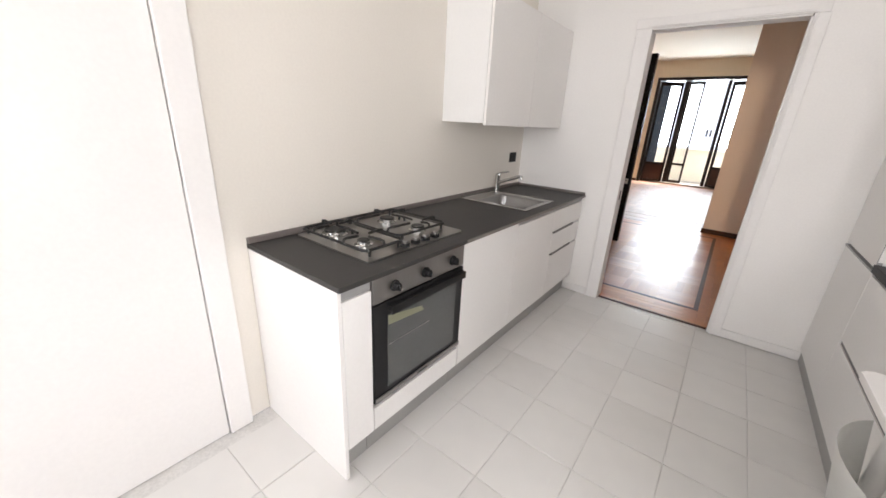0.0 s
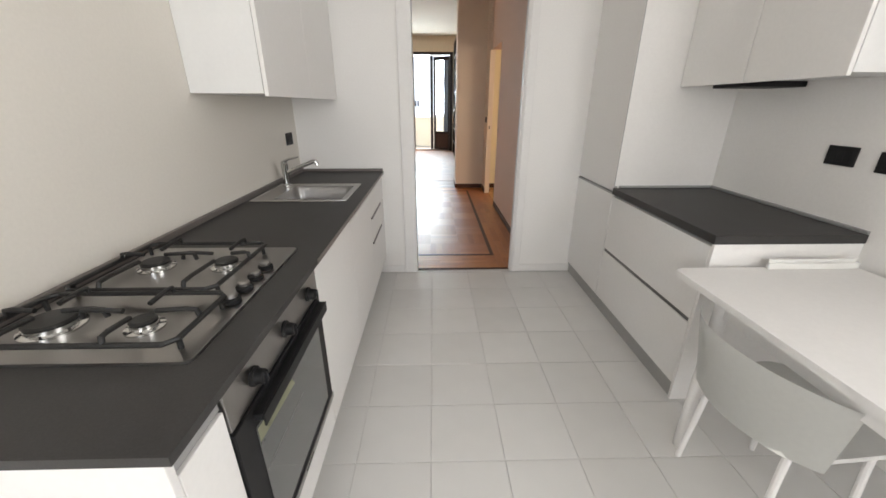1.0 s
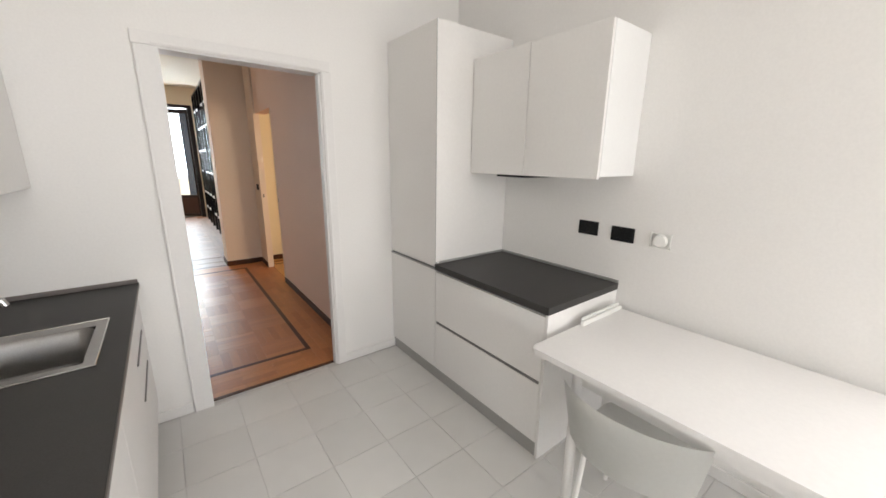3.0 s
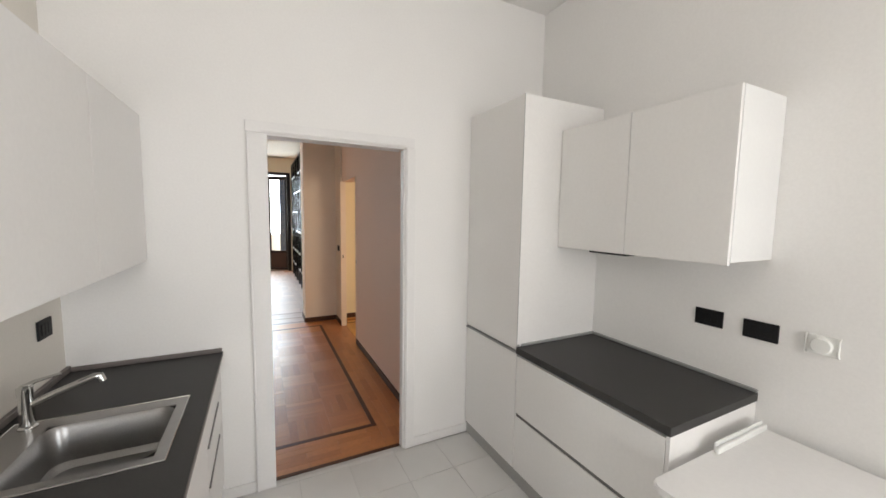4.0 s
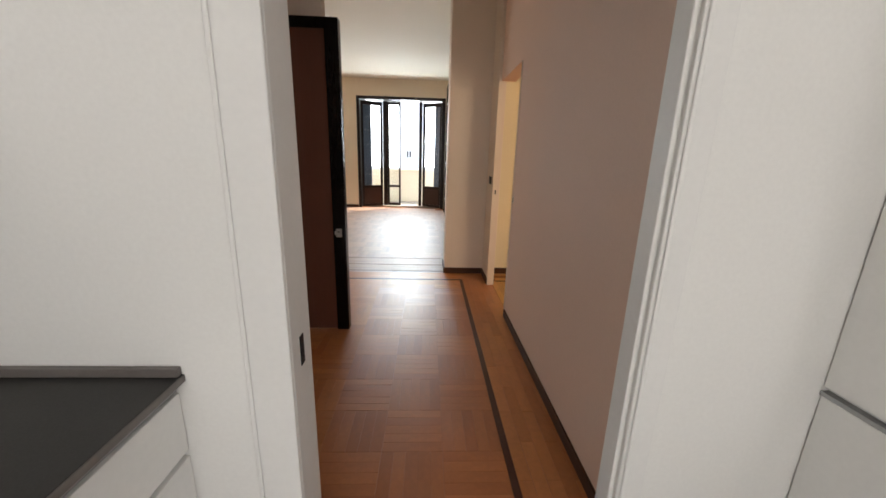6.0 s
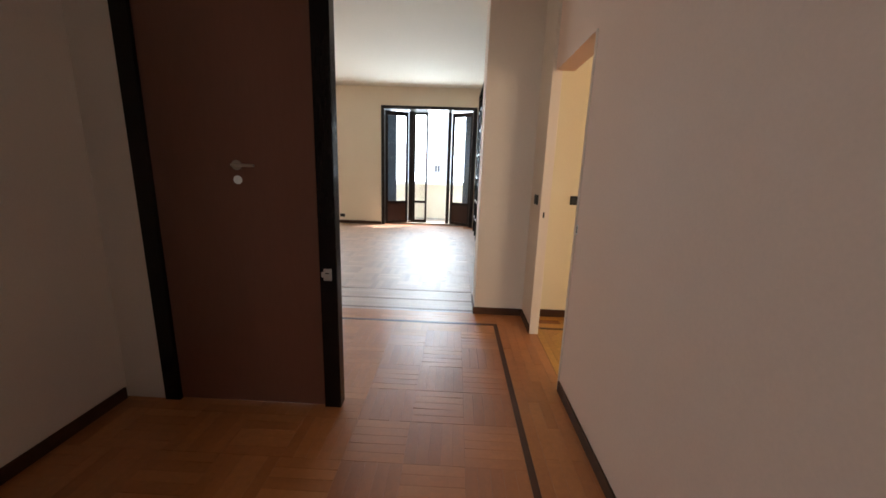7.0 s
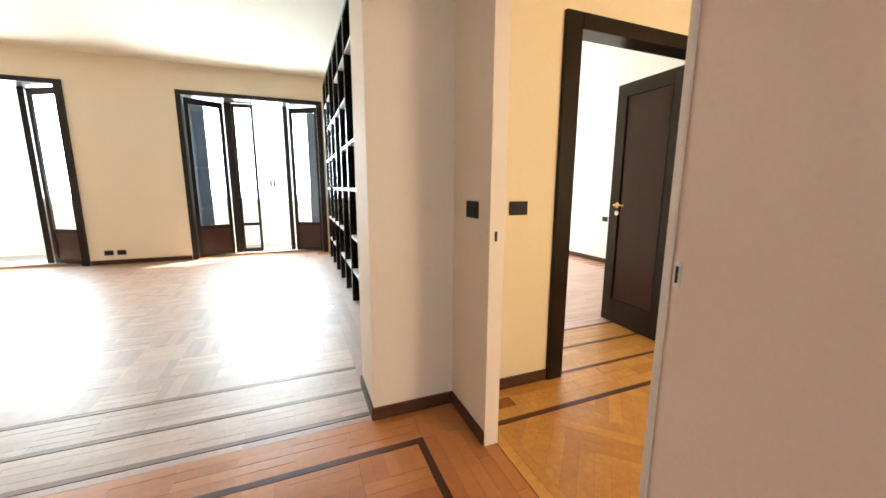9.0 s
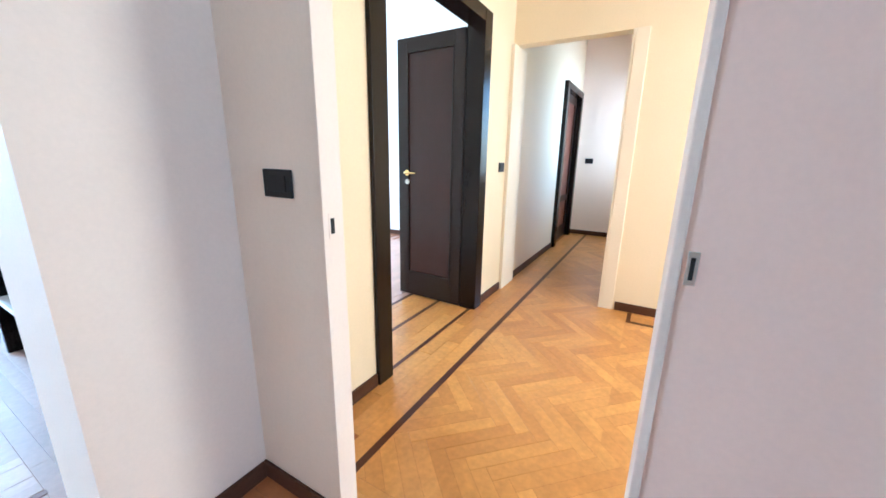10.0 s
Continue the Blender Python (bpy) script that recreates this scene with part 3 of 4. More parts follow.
def wall_plate(name, centre, normal, w, h, label, category="socket", group="", holes=0, buttons=1):
    """A black switch or socket plate, proud of its wall. normal is one of x, -x, y, -y."""
    t = thing(name, centre, label, category, group)
    cx, cy, cz = centre
    s = -1 if normal.startswith("-") else 1

    def slab(u0, u1, z0, z1, d0, d1, bev=0.002):
        a, b = sorted((s * d0, s * d1))
        if normal.endswith("x"):
            return boxes((cx + a, cx + b, cy + u0, cy + u1, cz + z0, cz + z1), bevel=bev)
        return boxes((cx + u0, cx + u1, cy + a, cy + b, cz + z0, cz + z1), bevel=bev)
    p = part("plate", slab(-w / 2, w / 2, -h / 2, h / 2, 0.0005, 0.009, 0.003), BLACK, t)
    n = max(1, buttons)
    inner = w * 0.68
    for i in range(n):
        u0 = -inner / 2 + inner * i / n
        part("rocker", slab(u0 + 0.0012, u0 + inner / n - 0.0012, -h * 0.29, h * 0.29, 0.0092, 0.0125, 0.0015), BLACK, p)
    return t


wall_plate("wall_socket", (-0.90, -0.172, 1.165), "x", 0.115, 0.085, "black rectangular wall socket above the sink", group="kitchen sockets", buttons=3)
wall_plate("wall_socket", (2.015, -1.33, 1.187), "-x", 0.13, 0.085, "black rectangular wall socket over the short worktop", group="kitchen sockets", buttons=3)
wall_plate("wall_socket", (2.015, -1.546, 1.18), "-x", 0.135, 0.085, "black rectangular wall socket over the short worktop", group="kitchen sockets", buttons=3)


def upper_unit(y0, y1, x0, x1, z0, z1, face, label):
    u = thing("wall_cabinet", ((x0 + x1) / 2, (y0 + y1) / 2, z0), label, "cabinet", "kitchen wall cabinets")
    s = 0.018
    if face > 0:
        part("body", boxes((x0, x1 - 0.02, y0 + 0.001, y1 - 0.001, z0, z1)), CARC, u)
        part("door", boxes((x1 - s, x1, y0 + 0.002, y1 - 0.002, z0 - 0.012, z1), bevel=0.002), FRONT, u)
    else:
        part("body", boxes((x0 + 0.02, x1, y0 + 0.001, y1 - 0.001, z0, z1)), CARC, u)
        part("door", boxes((x0, x0 + s, y0 + 0.002, y1 - 0.002, z0 - 0.012, z1), bevel=0.002), FRONT, u)
    return u


upper_unit(-0.62, -0.003, -0.898, -0.56, 1.445, 2.16, 1, "white wall cabinet above the sink")
upper_unit(-1.22, -0.62, -0.898, -0.56, 1.445, 2.16, 1, "white wall cabinet beside the sink")

# ---- kitchen, the opposite run ----
RX = 1.357
tall = thing("tall_cabinet", (1.69, -0.305, 0.0), "tall white cabinet with two flat doors beside the doorway", "cabinet")
part("body", boxes((RX + 0.02, 2.013, -0.608, -0.002, 0.091, 2.40), bevel=0.001), CARC, tall)
part("side_panel", boxes((RX + 0.002, 2.013, -0.612, -0.6085, 0.9, 2.40)), FRONT, tall)
part("plinth", boxes((RX + 0.012, RX + 0.028, -0.61, -0.001, 0.0, 0.0905)), PLINTH, tall, "grey metallic plinth strip")
front("lower_door", -0.61, -0.002, 0.094, 0.842, tall, RX)
front("upper_door", -0.61, -0.002, 0.868, 2.40, tall, RX)
part("grip_profile", boxes((RX - 0.003, RX + 0.030, -0.61, -0.002, 0.8435, 0.8545)), ALU, tall, "aluminium grip rail between the doors")
part("edge_strip", boxes((RX - 0.001, RX + 0.019, -0.6105, -0.6085, 0.868, 2.40)), ALU, tall)

drawer = thing("drawer_cabinet", (1.69, -1.08, 0.0), "white base cabinet with two wide drawers", "cabinet")
part("body", boxes((RX + 0.02, 2.013, -1.539, -0.613, 0.091, 0.8475)), CARC, drawer)
part("side_panel", boxes((RX + 0.0, 2.013, -1.556, -1.5395, 0.0, 0.8475), bevel=0.0015), FRONT, drawer)
part("plinth", boxes((RX + 0.012, RX + 0.028, -1.539, -0.611, 0.0, 0.0905)), PLINTH, drawer, "grey metallic plinth strip")
front("lower_drawer", -1.54, -0.612, 0.094, 0.445, drawer, RX)
front("upper_drawer", -1.54, -0.612, 0.467, 0.832, drawer, RX)
part("grip_profile", boxes((RX + 0.012, RX + 0.030, -1.539, -0.612, 0.832, 0.8475)), ALU, drawer, "aluminium grip rail under the worktop")
part("grip_groove", boxes((RX + 0.006, RX + 0.022, -1.539, -0.612, 0.444, 0.468)), GROOVE, drawer, "shadowed grip groove between the drawers")
for y in (-0.616, -1.536):
    part("end_cap", boxes((RX - 0.002, RX + 0.02, y - 0.004, y + 0.004, 0.446, 0.466)), PLASTIC, drawer)

slab2 = thing("worktop", (1.69, -1.08, 0.86), "short dark grey laminate worktop beside the tall cabinet", "worktop")
part("slab", boxes((RX - 0.008, 2.013, -1.560, -0.613, 0.848, 0.888), bevel=0.0025), TOP, slab2)
part("upstand", boxes((1.999, 2.013, -1.560, -0.613, 0.8885, 0.904), bevel=0.003), ALU, slab2, "thin pale sealing strip along the wall")
part("upstand", boxes((RX + 0.03, 1.998, -0.6265, -0.613, 0.8885, 0.904), bevel=0.003), ALU, slab2, "thin pale sealing strip along the cabinet")

upper_unit(-1.085, -0.615, 1.65, 2.013, 1.512, 2.22, -1, "white wall cabinet beside the tall cabinet")
upper_unit(-1.56, -1.085, 1.65, 2.013, 1.512, 2.22, -1, "white wall cabinet above the short worktop")
lamp = thing("under_cabinet_hood", (1.83, -0.98, 1.48), "slim dark metal hood strip under the wall cabinet", "hood")
part("housing", boxes((1.70, 2.0, -1.06, -0.82, 1.484, 1.511), bevel=0.004), BLACK, lamp)

sensor = thing("gas_sensor", (2.015, -1.755, 1.180), "white round wall-mounted sensor with a bracket", "sensor")
part("base", boxes((2.003, 2.0145, -1.80, -1.71, 1.140, 1.220), bevel=0.004), PLASTIC, sensor)
part("cover", lathe(bmesh.new(), [(0.036, 0), (0.036, -0.012), (0.030, -0.02), (0.01, -0.022)], (2.003, -1.755, 1.180), "x"), PLASTIC, sensor, "", True)
for y in (-1.805, -1.705):
    part("clip", sweep(bmesh.new(), [(2.012, y, 1.140), (1.997, y, 1.150), (1.997, y, 1.210), (2.012, y, 1.220)], 0.004, 8), PLASTIC, sensor)


# ---- table, chair, tray ----
TABLE_M = pose(1.562, -2.192, 0.0)


def table():
    t = thing("kitchen_table", (0, 0, 0), "white rectangular kitchen table with rounded corners", "table")
    bm = rounded_plate(bmesh.new(), -0.39, 0.39, -0.59, 0.59, 0.736, 0.762, 0.03)
    bmesh.ops.bevel(bm, geom=[e for e in bm.edges if abs(e.verts[0].co.z - e.verts[1].co.z) < 1e-4], offset=0.005, segments=2, affect="EDGES")
    part("tabletop", bm, TRIM, t)
    for a in ((-0.335, -0.32, -0.37, 0.37), (0.32, 0.335, -0.37, 0.37), (-0.32, 0.32, -0.385, -0.37), (-0.32, 0.32, 0.37, 0.385)):
        part("apron", boxes((*a, 0.665, 0.7355), bevel=0.001), TRIM, t)
    for x in (-0.325, 0.325):
        for y in (-0.375, 0.375):
            part("leg", sweep(bmesh.new(), [(x, y, 0.0), (x, y, 0.40), (x, y, 0.7355)], [0.021, 0.024, 0.026], 14), TRIM, t, "", True)
    t.matrix_world = TABLE_M
    return t


table()


def chair(m):
    c = thing("kitchen_chair", (0, 0, 0), "white moulded chair with curved backrest tucked under the table", "chair")
    bm = rounded_plate(bmesh.new(), -0.27, 0.17, -0.21, 0.21, 0.428, 0.446, 0.10)
    part("seat", bm, PLASTIC, c)
    for x, y in ((-0.15, -0.15), (-0.15, 0.15), (0.15, -0.15), (0.15, 0.15)):
        part("leg", sweep(bmesh.new(), [(x * 1.15 - 0.04, y * 1.15, 0), (x - 0.04, y, 0.428)], [0.011, 0.012], 10), TRIM, c, "", True)
    bm = bmesh.new()
    grid = []
    for j in range(9):
        s = j / 8
        row = []
        for i in range(21):
            a = radians(-52 + 104 * i / 20)
            z = 0.43 + (0.255 + 0.02 * math.cos(a * 1.6)) * s
            rr = 0.30 + 0.045 * s
            row.append(bm.verts.new((-rr * math.cos(a), rr * math.sin(a), z)))
        grid.append(row)
    for a, b in zip(grid, grid[1:]):
        for i in range(20):
            bm.faces.new((a[i], a[i + 1], b[i + 1], b[i]))
    bmesh.ops.solidify(bm, geom=list(bm.faces), thickness=0.010)
    part("backrest", bm, PLASTIC, c, "curved white backrest shell", True)
    c.matrix_world = m
    return c


chair(pose(1.425, -2.03, 0, 0, 0, 4))

tray = thing("folded_tray", (1.75, -1.62, 0.7625), "narrow white folded tray at the table edge against the cabinet", "tray")
part("board", boxes((1.55, 1.94, -1.632, -1.6165, 0.7625, 0.790), bevel=0.005, segments=3), PLASTIC, tray)
part("flap", boxes((1.56, 1.93, -1.616, -1.609, 0.7625, 0.803), bevel=0.003), PLASTIC, tray)

# ---- dark wooden doors ----
def panel_leaf(parent, w, h, th, m, glass_z=None, name="leaf", panel_mat=None, mid_rail=True):
    """A framed leaf in the plane x (0..w), z (0..h), thickness along y, set at m. Lower panel, and upper panel or pane."""
    st = 0.095 if glass_z is None else 0.06
    mid = 0.62 if glass_z is None else glass_z
    base = 0.20 if glass_z is None else 0.07

    def put(bm):
        bm.transform(m)
        return bm
    if not mid_rail:
        mid, base = 0.14, 0.15
    f = part(name, put(boxes((0, st, 0, th, 0, h), (w - st, w, 0, th, 0, h), (st, w - st, 0, th, 0, base),
                             (st, w - st, 0, th, h - 0.1, h), (st, w - st, 0, th, mid, mid + 0.07), bevel=0.0015)), DARKWOOD, parent)
    pm = panel_mat or REDWOOD
    if mid_rail:
        part("lower_panel", put(boxes((st - 0.005, w - st + 0.005, th * 0.3, th * 0.7, base - 0.005, mid + 0.005))), pm, f)
    if glass_z is None:
        part("upper_panel", put(boxes((st - 0.005, w - st + 0.005, th * 0.3, th * 0.7, mid + 0.065, h - 0.095))), pm, f)
        for z0, z1 in ((base, mid), (mid + 0.07, h - 0.1))[0 if mid_rail else 1:]:
            for side in (0.0, 1.0):
                y0, y1 = (-0.003, 0.008) if side == 0 else (th - 0.008, th + 0.003)
                part("moulding", put(boxes((st, st + 0.012, y0, y1, z0, z1), (w - st - 0.012, w - st, y0, y1, z0, z1),
                                           (st, w - st, y0, y1, z0, z0 + 0.012), (st, w - st, y0, y1, z1 - 0.012, z1))), DARKWOOD, f)
    else:
        g = part("pane", put(boxes((st - 0.005, w - st + 0.005, th * 0.45, th * 0.55, mid + 0.065, h - 0.095))), GLASS, f)
        g.visible_shadow = False
    return f


def lever(parent, p, d_out, d_along, material, label):
    """A lever handle at p: stands out along d_out, grip along d_along; a round key plate below."""
    p, o, a = Vector(p), Vector(d_out), Vector(d_along)
    h = part("handle", sweep(bmesh.new(), [p, p + o * 0.045, p + o * 0.052 + a * 0.012, p + o * 0.05 + a * 0.115], [0.010, 0.008, 0.009, 0.007], 12), material, parent, label, True)
    part("rosette", sweep(bmesh.new(), [p - o * 0.0005, p + o * 0.007], 0.025, 20), material, h, "", True)
    q = p + Vector((0, 0, -0.075))
    part("key_plate", sweep(bmesh.new(), [q - o * 0.0005, q + o * 0.006], 0.022, 20), PLASTIC, h, "round white key plate", True)


# dark wooden door between lobby and living room
d1 = tagged(new("door_1"), "dark reddish brown wooden door in a black-brown frame", "door", kind="structure")
ORIGIN[d1.name] = Vector((0, 0, 0))
part("door_frame", boxes((-0.395, -0.30, 1.985, 2.06, 0.006, 2.30), bevel=0.003), BLACKWOOD, d1, "black-brown frame post")
part("door_frame", boxes((-1.36, -1.27, 1.985, 2.115, 0.0, 2.30), bevel=0.003), BLACKWOOD, d1, "black-brown frame post")
part("door_frame", boxes((-1.27, -0.395, 1.985, 2.115, 2.235, 2.30), bevel=0.003), BLACKWOOD, d1, "black-brown frame head")
part("leaf", boxes((-1.268, -0.397, 2.005, 2.05, 0.008, 2.233), bevel=0.002), REDWOOD, d1, "smooth reddish brown door leaf")
lp = part("lock_plate", boxes((-0.372, -0.328, 1.978, 1.986, 0.787, 0.853), bevel=0.002), NICKEL, d1, "square pale metal lock plate")
part("bolt", boxes((-0.383, -0.371, 1.975, 1.985, 0.805, 0.835), bevel=0.003), NICKEL, lp)
part("key_slot", boxes((-0.36, -0.342, 1.9765, 1.9785, 0.826, 0.832)), BLACK, lp)
# height and reach set so the tip meets a bright streak on the leaf
lever(d1, (-0.812, 2.004, 1.385), (0, -1, 0), (1, 0, 0), NICKEL, "metal lever handle")

# foyer door, open into the room
d2 = tagged(new("door_2"), "dark brown panelled wooden door standing open into the room", "door", kind="structure")
ORIGIN[d2.name] = Vector((0, 0, 0))
part("door_frame", boxes((1.715, 1.835, 3.525, 3.67, 0.0, 2.28), bevel=0.004), BLACKWOOD, d2, "black-brown frame post")
part("door_frame", boxes((2.955, 3.083, 3.525, 3.67, 0.0, 2.28), bevel=0.004), BLACKWOOD, d2, "black-brown frame post")
part("door_frame", boxes((1.836, 2.954, 3.525, 3.67, 2.19, 2.28), bevel=0.004), BLACKWOOD, d2, "black-brown frame head")
lf = panel_leaf(d2, 0.64, 2.17, 0.042, pose(2.972, 3.675, 0.008, 0, 0, 88) @ Matrix.Translation((0, -0.021, 0)), mid_rail=False, panel_mat=DOORPANEL)
lever(lf, (2.972, 4.222, 1.12), (-1, 0.03, 0), (0.03, -1, 0), BRASS, "polished brass lever handle")

# corridor door
d3 = tagged(new("door_3"), "closed dark wooden door at the end of the corridor", "door", kind="structure")
ORIGIN[d3.name] = Vector((0, 0, 0))
part("door_frame", boxes((5.64, 5.755, 3.5, 3.67, 0.0, 2.28), bevel=0.004), BLACKWOOD, d3, "black-brown frame post")
part("door_frame", boxes((6.69, 6.79, 3.5, 3.67, 0.0, 2.28), bevel=0.004), BLACKWOOD, d3, "black-brown frame post")
part("door_frame", boxes((5.756, 6.689, 3.5, 3.67, 2.19, 2.28), bevel=0.004), BLACKWOOD, d3, "black-brown frame head")
panel_leaf(d3, 0.93, 2.18, 0.042, pose(5.757, 3.58, 0.008))

# strike plate and pull on the cream jambs
p = (1.051, 3.1215, 1.06)
t = thing("strike_plate", p, "small strike plate with a dark slot on the cream jamb", "strike plate")
part("plate", boxes((p[0] - 0.010, p[0] + 0.016, p[1] - 0.0008, p[1] + 0.0005, 1.02, 1.095), bevel=0.0004), CREAM, t)
part("slot", boxes((p[0] - 0.004, p[0] + 0.010, p[1] - 0.0026, p[1] - 0.0009, 1.035, 1.08), bevel=0.001), BLACK, t)
p = (1.0518, 2.268, 1.075)
t = thing("flush_pull", p, "narrow nickel flush pull with a dark slot in the jamb", "door pull")
part("plate", boxes((p[0] - 0.0025, p[0] - 0.0003, 2.259, 2.276, 1.045, 1.105), bevel=0.001), NICKEL, t)
part("slot", boxes((p[0] - 0.0042, p[0] - 0.0026, 2.264, 2.271, 1.055, 1.095), bevel=0.0008), BLACK, t)

p = (0.0105, 0.07, 0.93)
t = thing("strike_plate", p, "small dark steel strike plate on the kitchen door jamb", "strike plate")
part("plate", boxes((0.0102, 0.0125, 0.05, 0.075, 0.89, 0.97), bevel=0.0008), BLACK, t)

# switches and sockets
SWG = "black light switches"
wall_plate("light_switch", (1.027, 3.302, 1.17), "-x", 0.125, 0.082, "black rectangular light switch on the pier wall", "switch", SWG, buttons=1)
wall_plate("light_switch", (1.450, 3.55, 1.155), "-y", 0.125, 0.082, "black rectangular light switch beside the dark door frame", "switch", SWG, buttons=1)
wall_plate("light_switch", (3.462, 3.55, 1.178), "-y", 0.12, 0.082, "black light switch on the cream hall wall", "switch", SWG, buttons=1)
wall_plate("light_switch", (6.92, 3.335, 1.24), "-x", 0.125, 0.082, "black light switch on the end wall of the corridor", "switch", SWG, buttons=1)
wall_plate("wall_socket", (-2.69, 9.2, 0.19), "-y", 0.12, 0.08, "black wall socket low above the skirting", "socket", "living room sockets", buttons=1)
wall_plate("wall_socket", (-2.52, 9.2, 0.19), "-y", 0.12, 0.08, "black wall socket low above the skirting", "socket", "living room sockets", buttons=1)
wall_plate("wall_socket", (5.10, 6.41, 0.75), "-x", 0.12, 0.082, "black light switch on the white room wall", "switch", SWG, buttons=1)


# ---- bookcase ----
def bookcase():
    b = thing("bookcase", (0.94, 6.95, 0.0), "tall black open bookcase with white-edged shelves, empty", "bookcase")
    ys = [5.21, 5.77, 6.33, 6.89, 7.47, 8.03, 8.60]
    top = 2.96
    part("back", boxes((1.105, 1.128, ys[0] - 0.02, ys[-1] + 0.02, 0.0, top)), BLACKWOOD, b)
    for y in ys:
        part("upright", boxes((0.755, 1.104, y - 0.024, y + 0.024, 0.0, top), bevel=0.002), BLACKWOOD, b)
    zs = (0.36, 0.74, 1.25, 1.72, 2.2, 2.62)
    for i, (a, c) in enumerate(zip(ys, ys[1:])):
        for j, z in enumerate(zs):
            if (i + 2 * j) % 5 == 3:
                continue
            part("shelf", boxes((0.765, 1.104, a + 0.0245, c - 0.0245, z - 0.015, z + 0.015), bevel=0.001), SHELF, b, "white shelf board")
        if i % 2 == 0:
            part("divider", boxes((0.80, 1.104, (a + c) / 2 - 0.012, (a + c) / 2 + 0.012, 0.376, 0.724)), BLACKWOOD, b)
    part("top", boxes((0.755, 1.128, ys[0] - 0.02, ys[-1] + 0.02, top + 0.0005, top + 0.04), bevel=0.002), BLACKWOOD, b)


bookcase()


# ---- french windows to the balcony ----
def french_window(name, x0, x1, leaf_l, post_l, fixed, post_r, leaf_r, label):
    w = tagged(new(name), label, "window", kind="structure")
    ORIGIN[w.name] = Vector((0, 0, 0))
    part("window_frame", boxes((x0 + 0.001, x0 + 0.075, 9.185, 9.602, 0, 2.775), bevel=0.003), DARKWOOD, w, "dark stained frame jamb")
    part("window_frame", boxes((x1 - 0.095, x1 - 0.001, 9.165, 9.602, 0, 2.775), bevel=0.003), DARKWOOD, w, "dark stained frame jamb")
    part("window_frame", boxes((x0 + 0.001, x1 - 0.001, 9.185, 9.602, 2.776, 2.849), bevel=0.003), DARKWOOD, w, "dark stained frame head")
    part("threshold", boxes((x0 + 0.076, x1 - 0.076, 9.46, 9.64, -0.019, 0.022), bevel=0.003), PAVING, w, "pale stone threshold")
    for p0, p1 in (leaf_l, leaf_r):
        d = Vector((p1[0] - p0[0], p1[1] - p0[1], 0))
        m = pose(p0[0], p0[1], 0.012, 0, 0, math.degrees(math.atan2(d.y, d.x)))
        panel_leaf(w, d.length, 2.74, 0.045, m, glass_z=0.50, panel_mat=SASHPANEL)
    for a, b in (post_l, post_r):
        part("post", boxes((a, b, 9.55, 9.64, 0.0225, 2.775), bevel=0.003), DARKWOOD, w, "dark stained door post")
    if fixed:
        panel_leaf(w, fixed[1] - fixed[0], 2.72, 0.045, pose(fixed[0], 9.575, 0.024), glass_z=0.50)
    return w


def glazed_leaf(w, x0, x1, y, z0, z1, mid):
    f = part("leaf", boxes((x0, x0 + 0.05, y, y + 0.045, z0, z1), (x1 - 0.05, x1, y, y + 0.045, z0, z1), (x0 + 0.05, x1 - 0.05, y, y + 0.045, z0, z0 + 0.07),
                           (x0 + 0.05, x1 - 0.05, y, y + 0.045, z1 - 0.07, z1), (x0 + 0.05, x1 - 0.05, y, y + 0.045, mid - 0.03, mid + 0.03), bevel=0.0015), DARKWOOD, w)
    for a, b in ((z0 + 0.065, mid - 0.025), (mid + 0.025, z1 - 0.065)):
        g = part("pane", boxes((x0 + 0.045, x1 - 0.045, y + 0.02, y + 0.026, a, b)), GLASS, f)
        g.visible_shadow = False
    return f


w1 = french_window("window_1", -1.529, 0.765, ((-1.43, 9.26), (-0.912, 9.55)), (-0.897, -0.783), None, (0.077, 0.160), ((0.181, 9.55), (0.678, 9.26)),
                   "dark wooden french window to the balcony, one leaf open")
glazed_leaf(w1, -0.782, -0.425, 9.57, 0.024, 2.77, 0.56)
w2 = french_window("window_2", -5.243, -2.943, ((-5.144, 9.26), (-4.642, 9.55)), (-4.632, -4.528), None, (-3.637, -3.554), ((-3.533, 9.55), (-3.036, 9.26)),
                   "dark wooden french window to the balcony, one leaf open")
glazed_leaf(w2, -4.523, -4.341, 9.57, 0.024, 2.77, 0.56)

# made-up kitchen, foyer and room windows for fill lamps, out of sight of the walk
for nm, lim in (("unseen_window_3", (-0.85, 0.30, -6.30, -6.26, 0.85, 2.55)), ("unseen_window_4", (2.2, 3.3, 0.03, 0.07, 0.95, 2.45)), ("unseen_window_5", (3.3, 5.0, 9.42, 9.46, 0.8, 2.5))):
    x0, x1, y0, y1, z0, z1 = lim
    w = tagged(new(nm), "white framed window, unseen and made up for a fill lamp", "window", kind="structure")
    ORIGIN[w.name] = Vector((0, 0, 0))
    xm = (x0 + x1) / 2
    part("window_frame", boxes((x0, x0 + 0.07, y0, y1, z0, z1), (x1 - 0.07, x1, y0, y1, z0, z1), (x0 + 0.07, x1 - 0.07, y0, y1, z0, z0 + 0.07),
                               (x0 + 0.07, x1 - 0.07, y0, y1, z1 - 0.07, z1), (xm - 0.05, xm + 0.05, y0, y1, z0 + 0.07, z1 - 0.07)), TRIM, w)
    for a, b in ((x0 + 0.065, xm - 0.045), (xm + 0.045, x1 - 0.065)):
        g = part("pane", boxes((a, b, y0 + 0.017, y0 + 0.022, z0 + 0.065, z1 - 0.065)), GLASS, w)
        g.visible_shadow = False

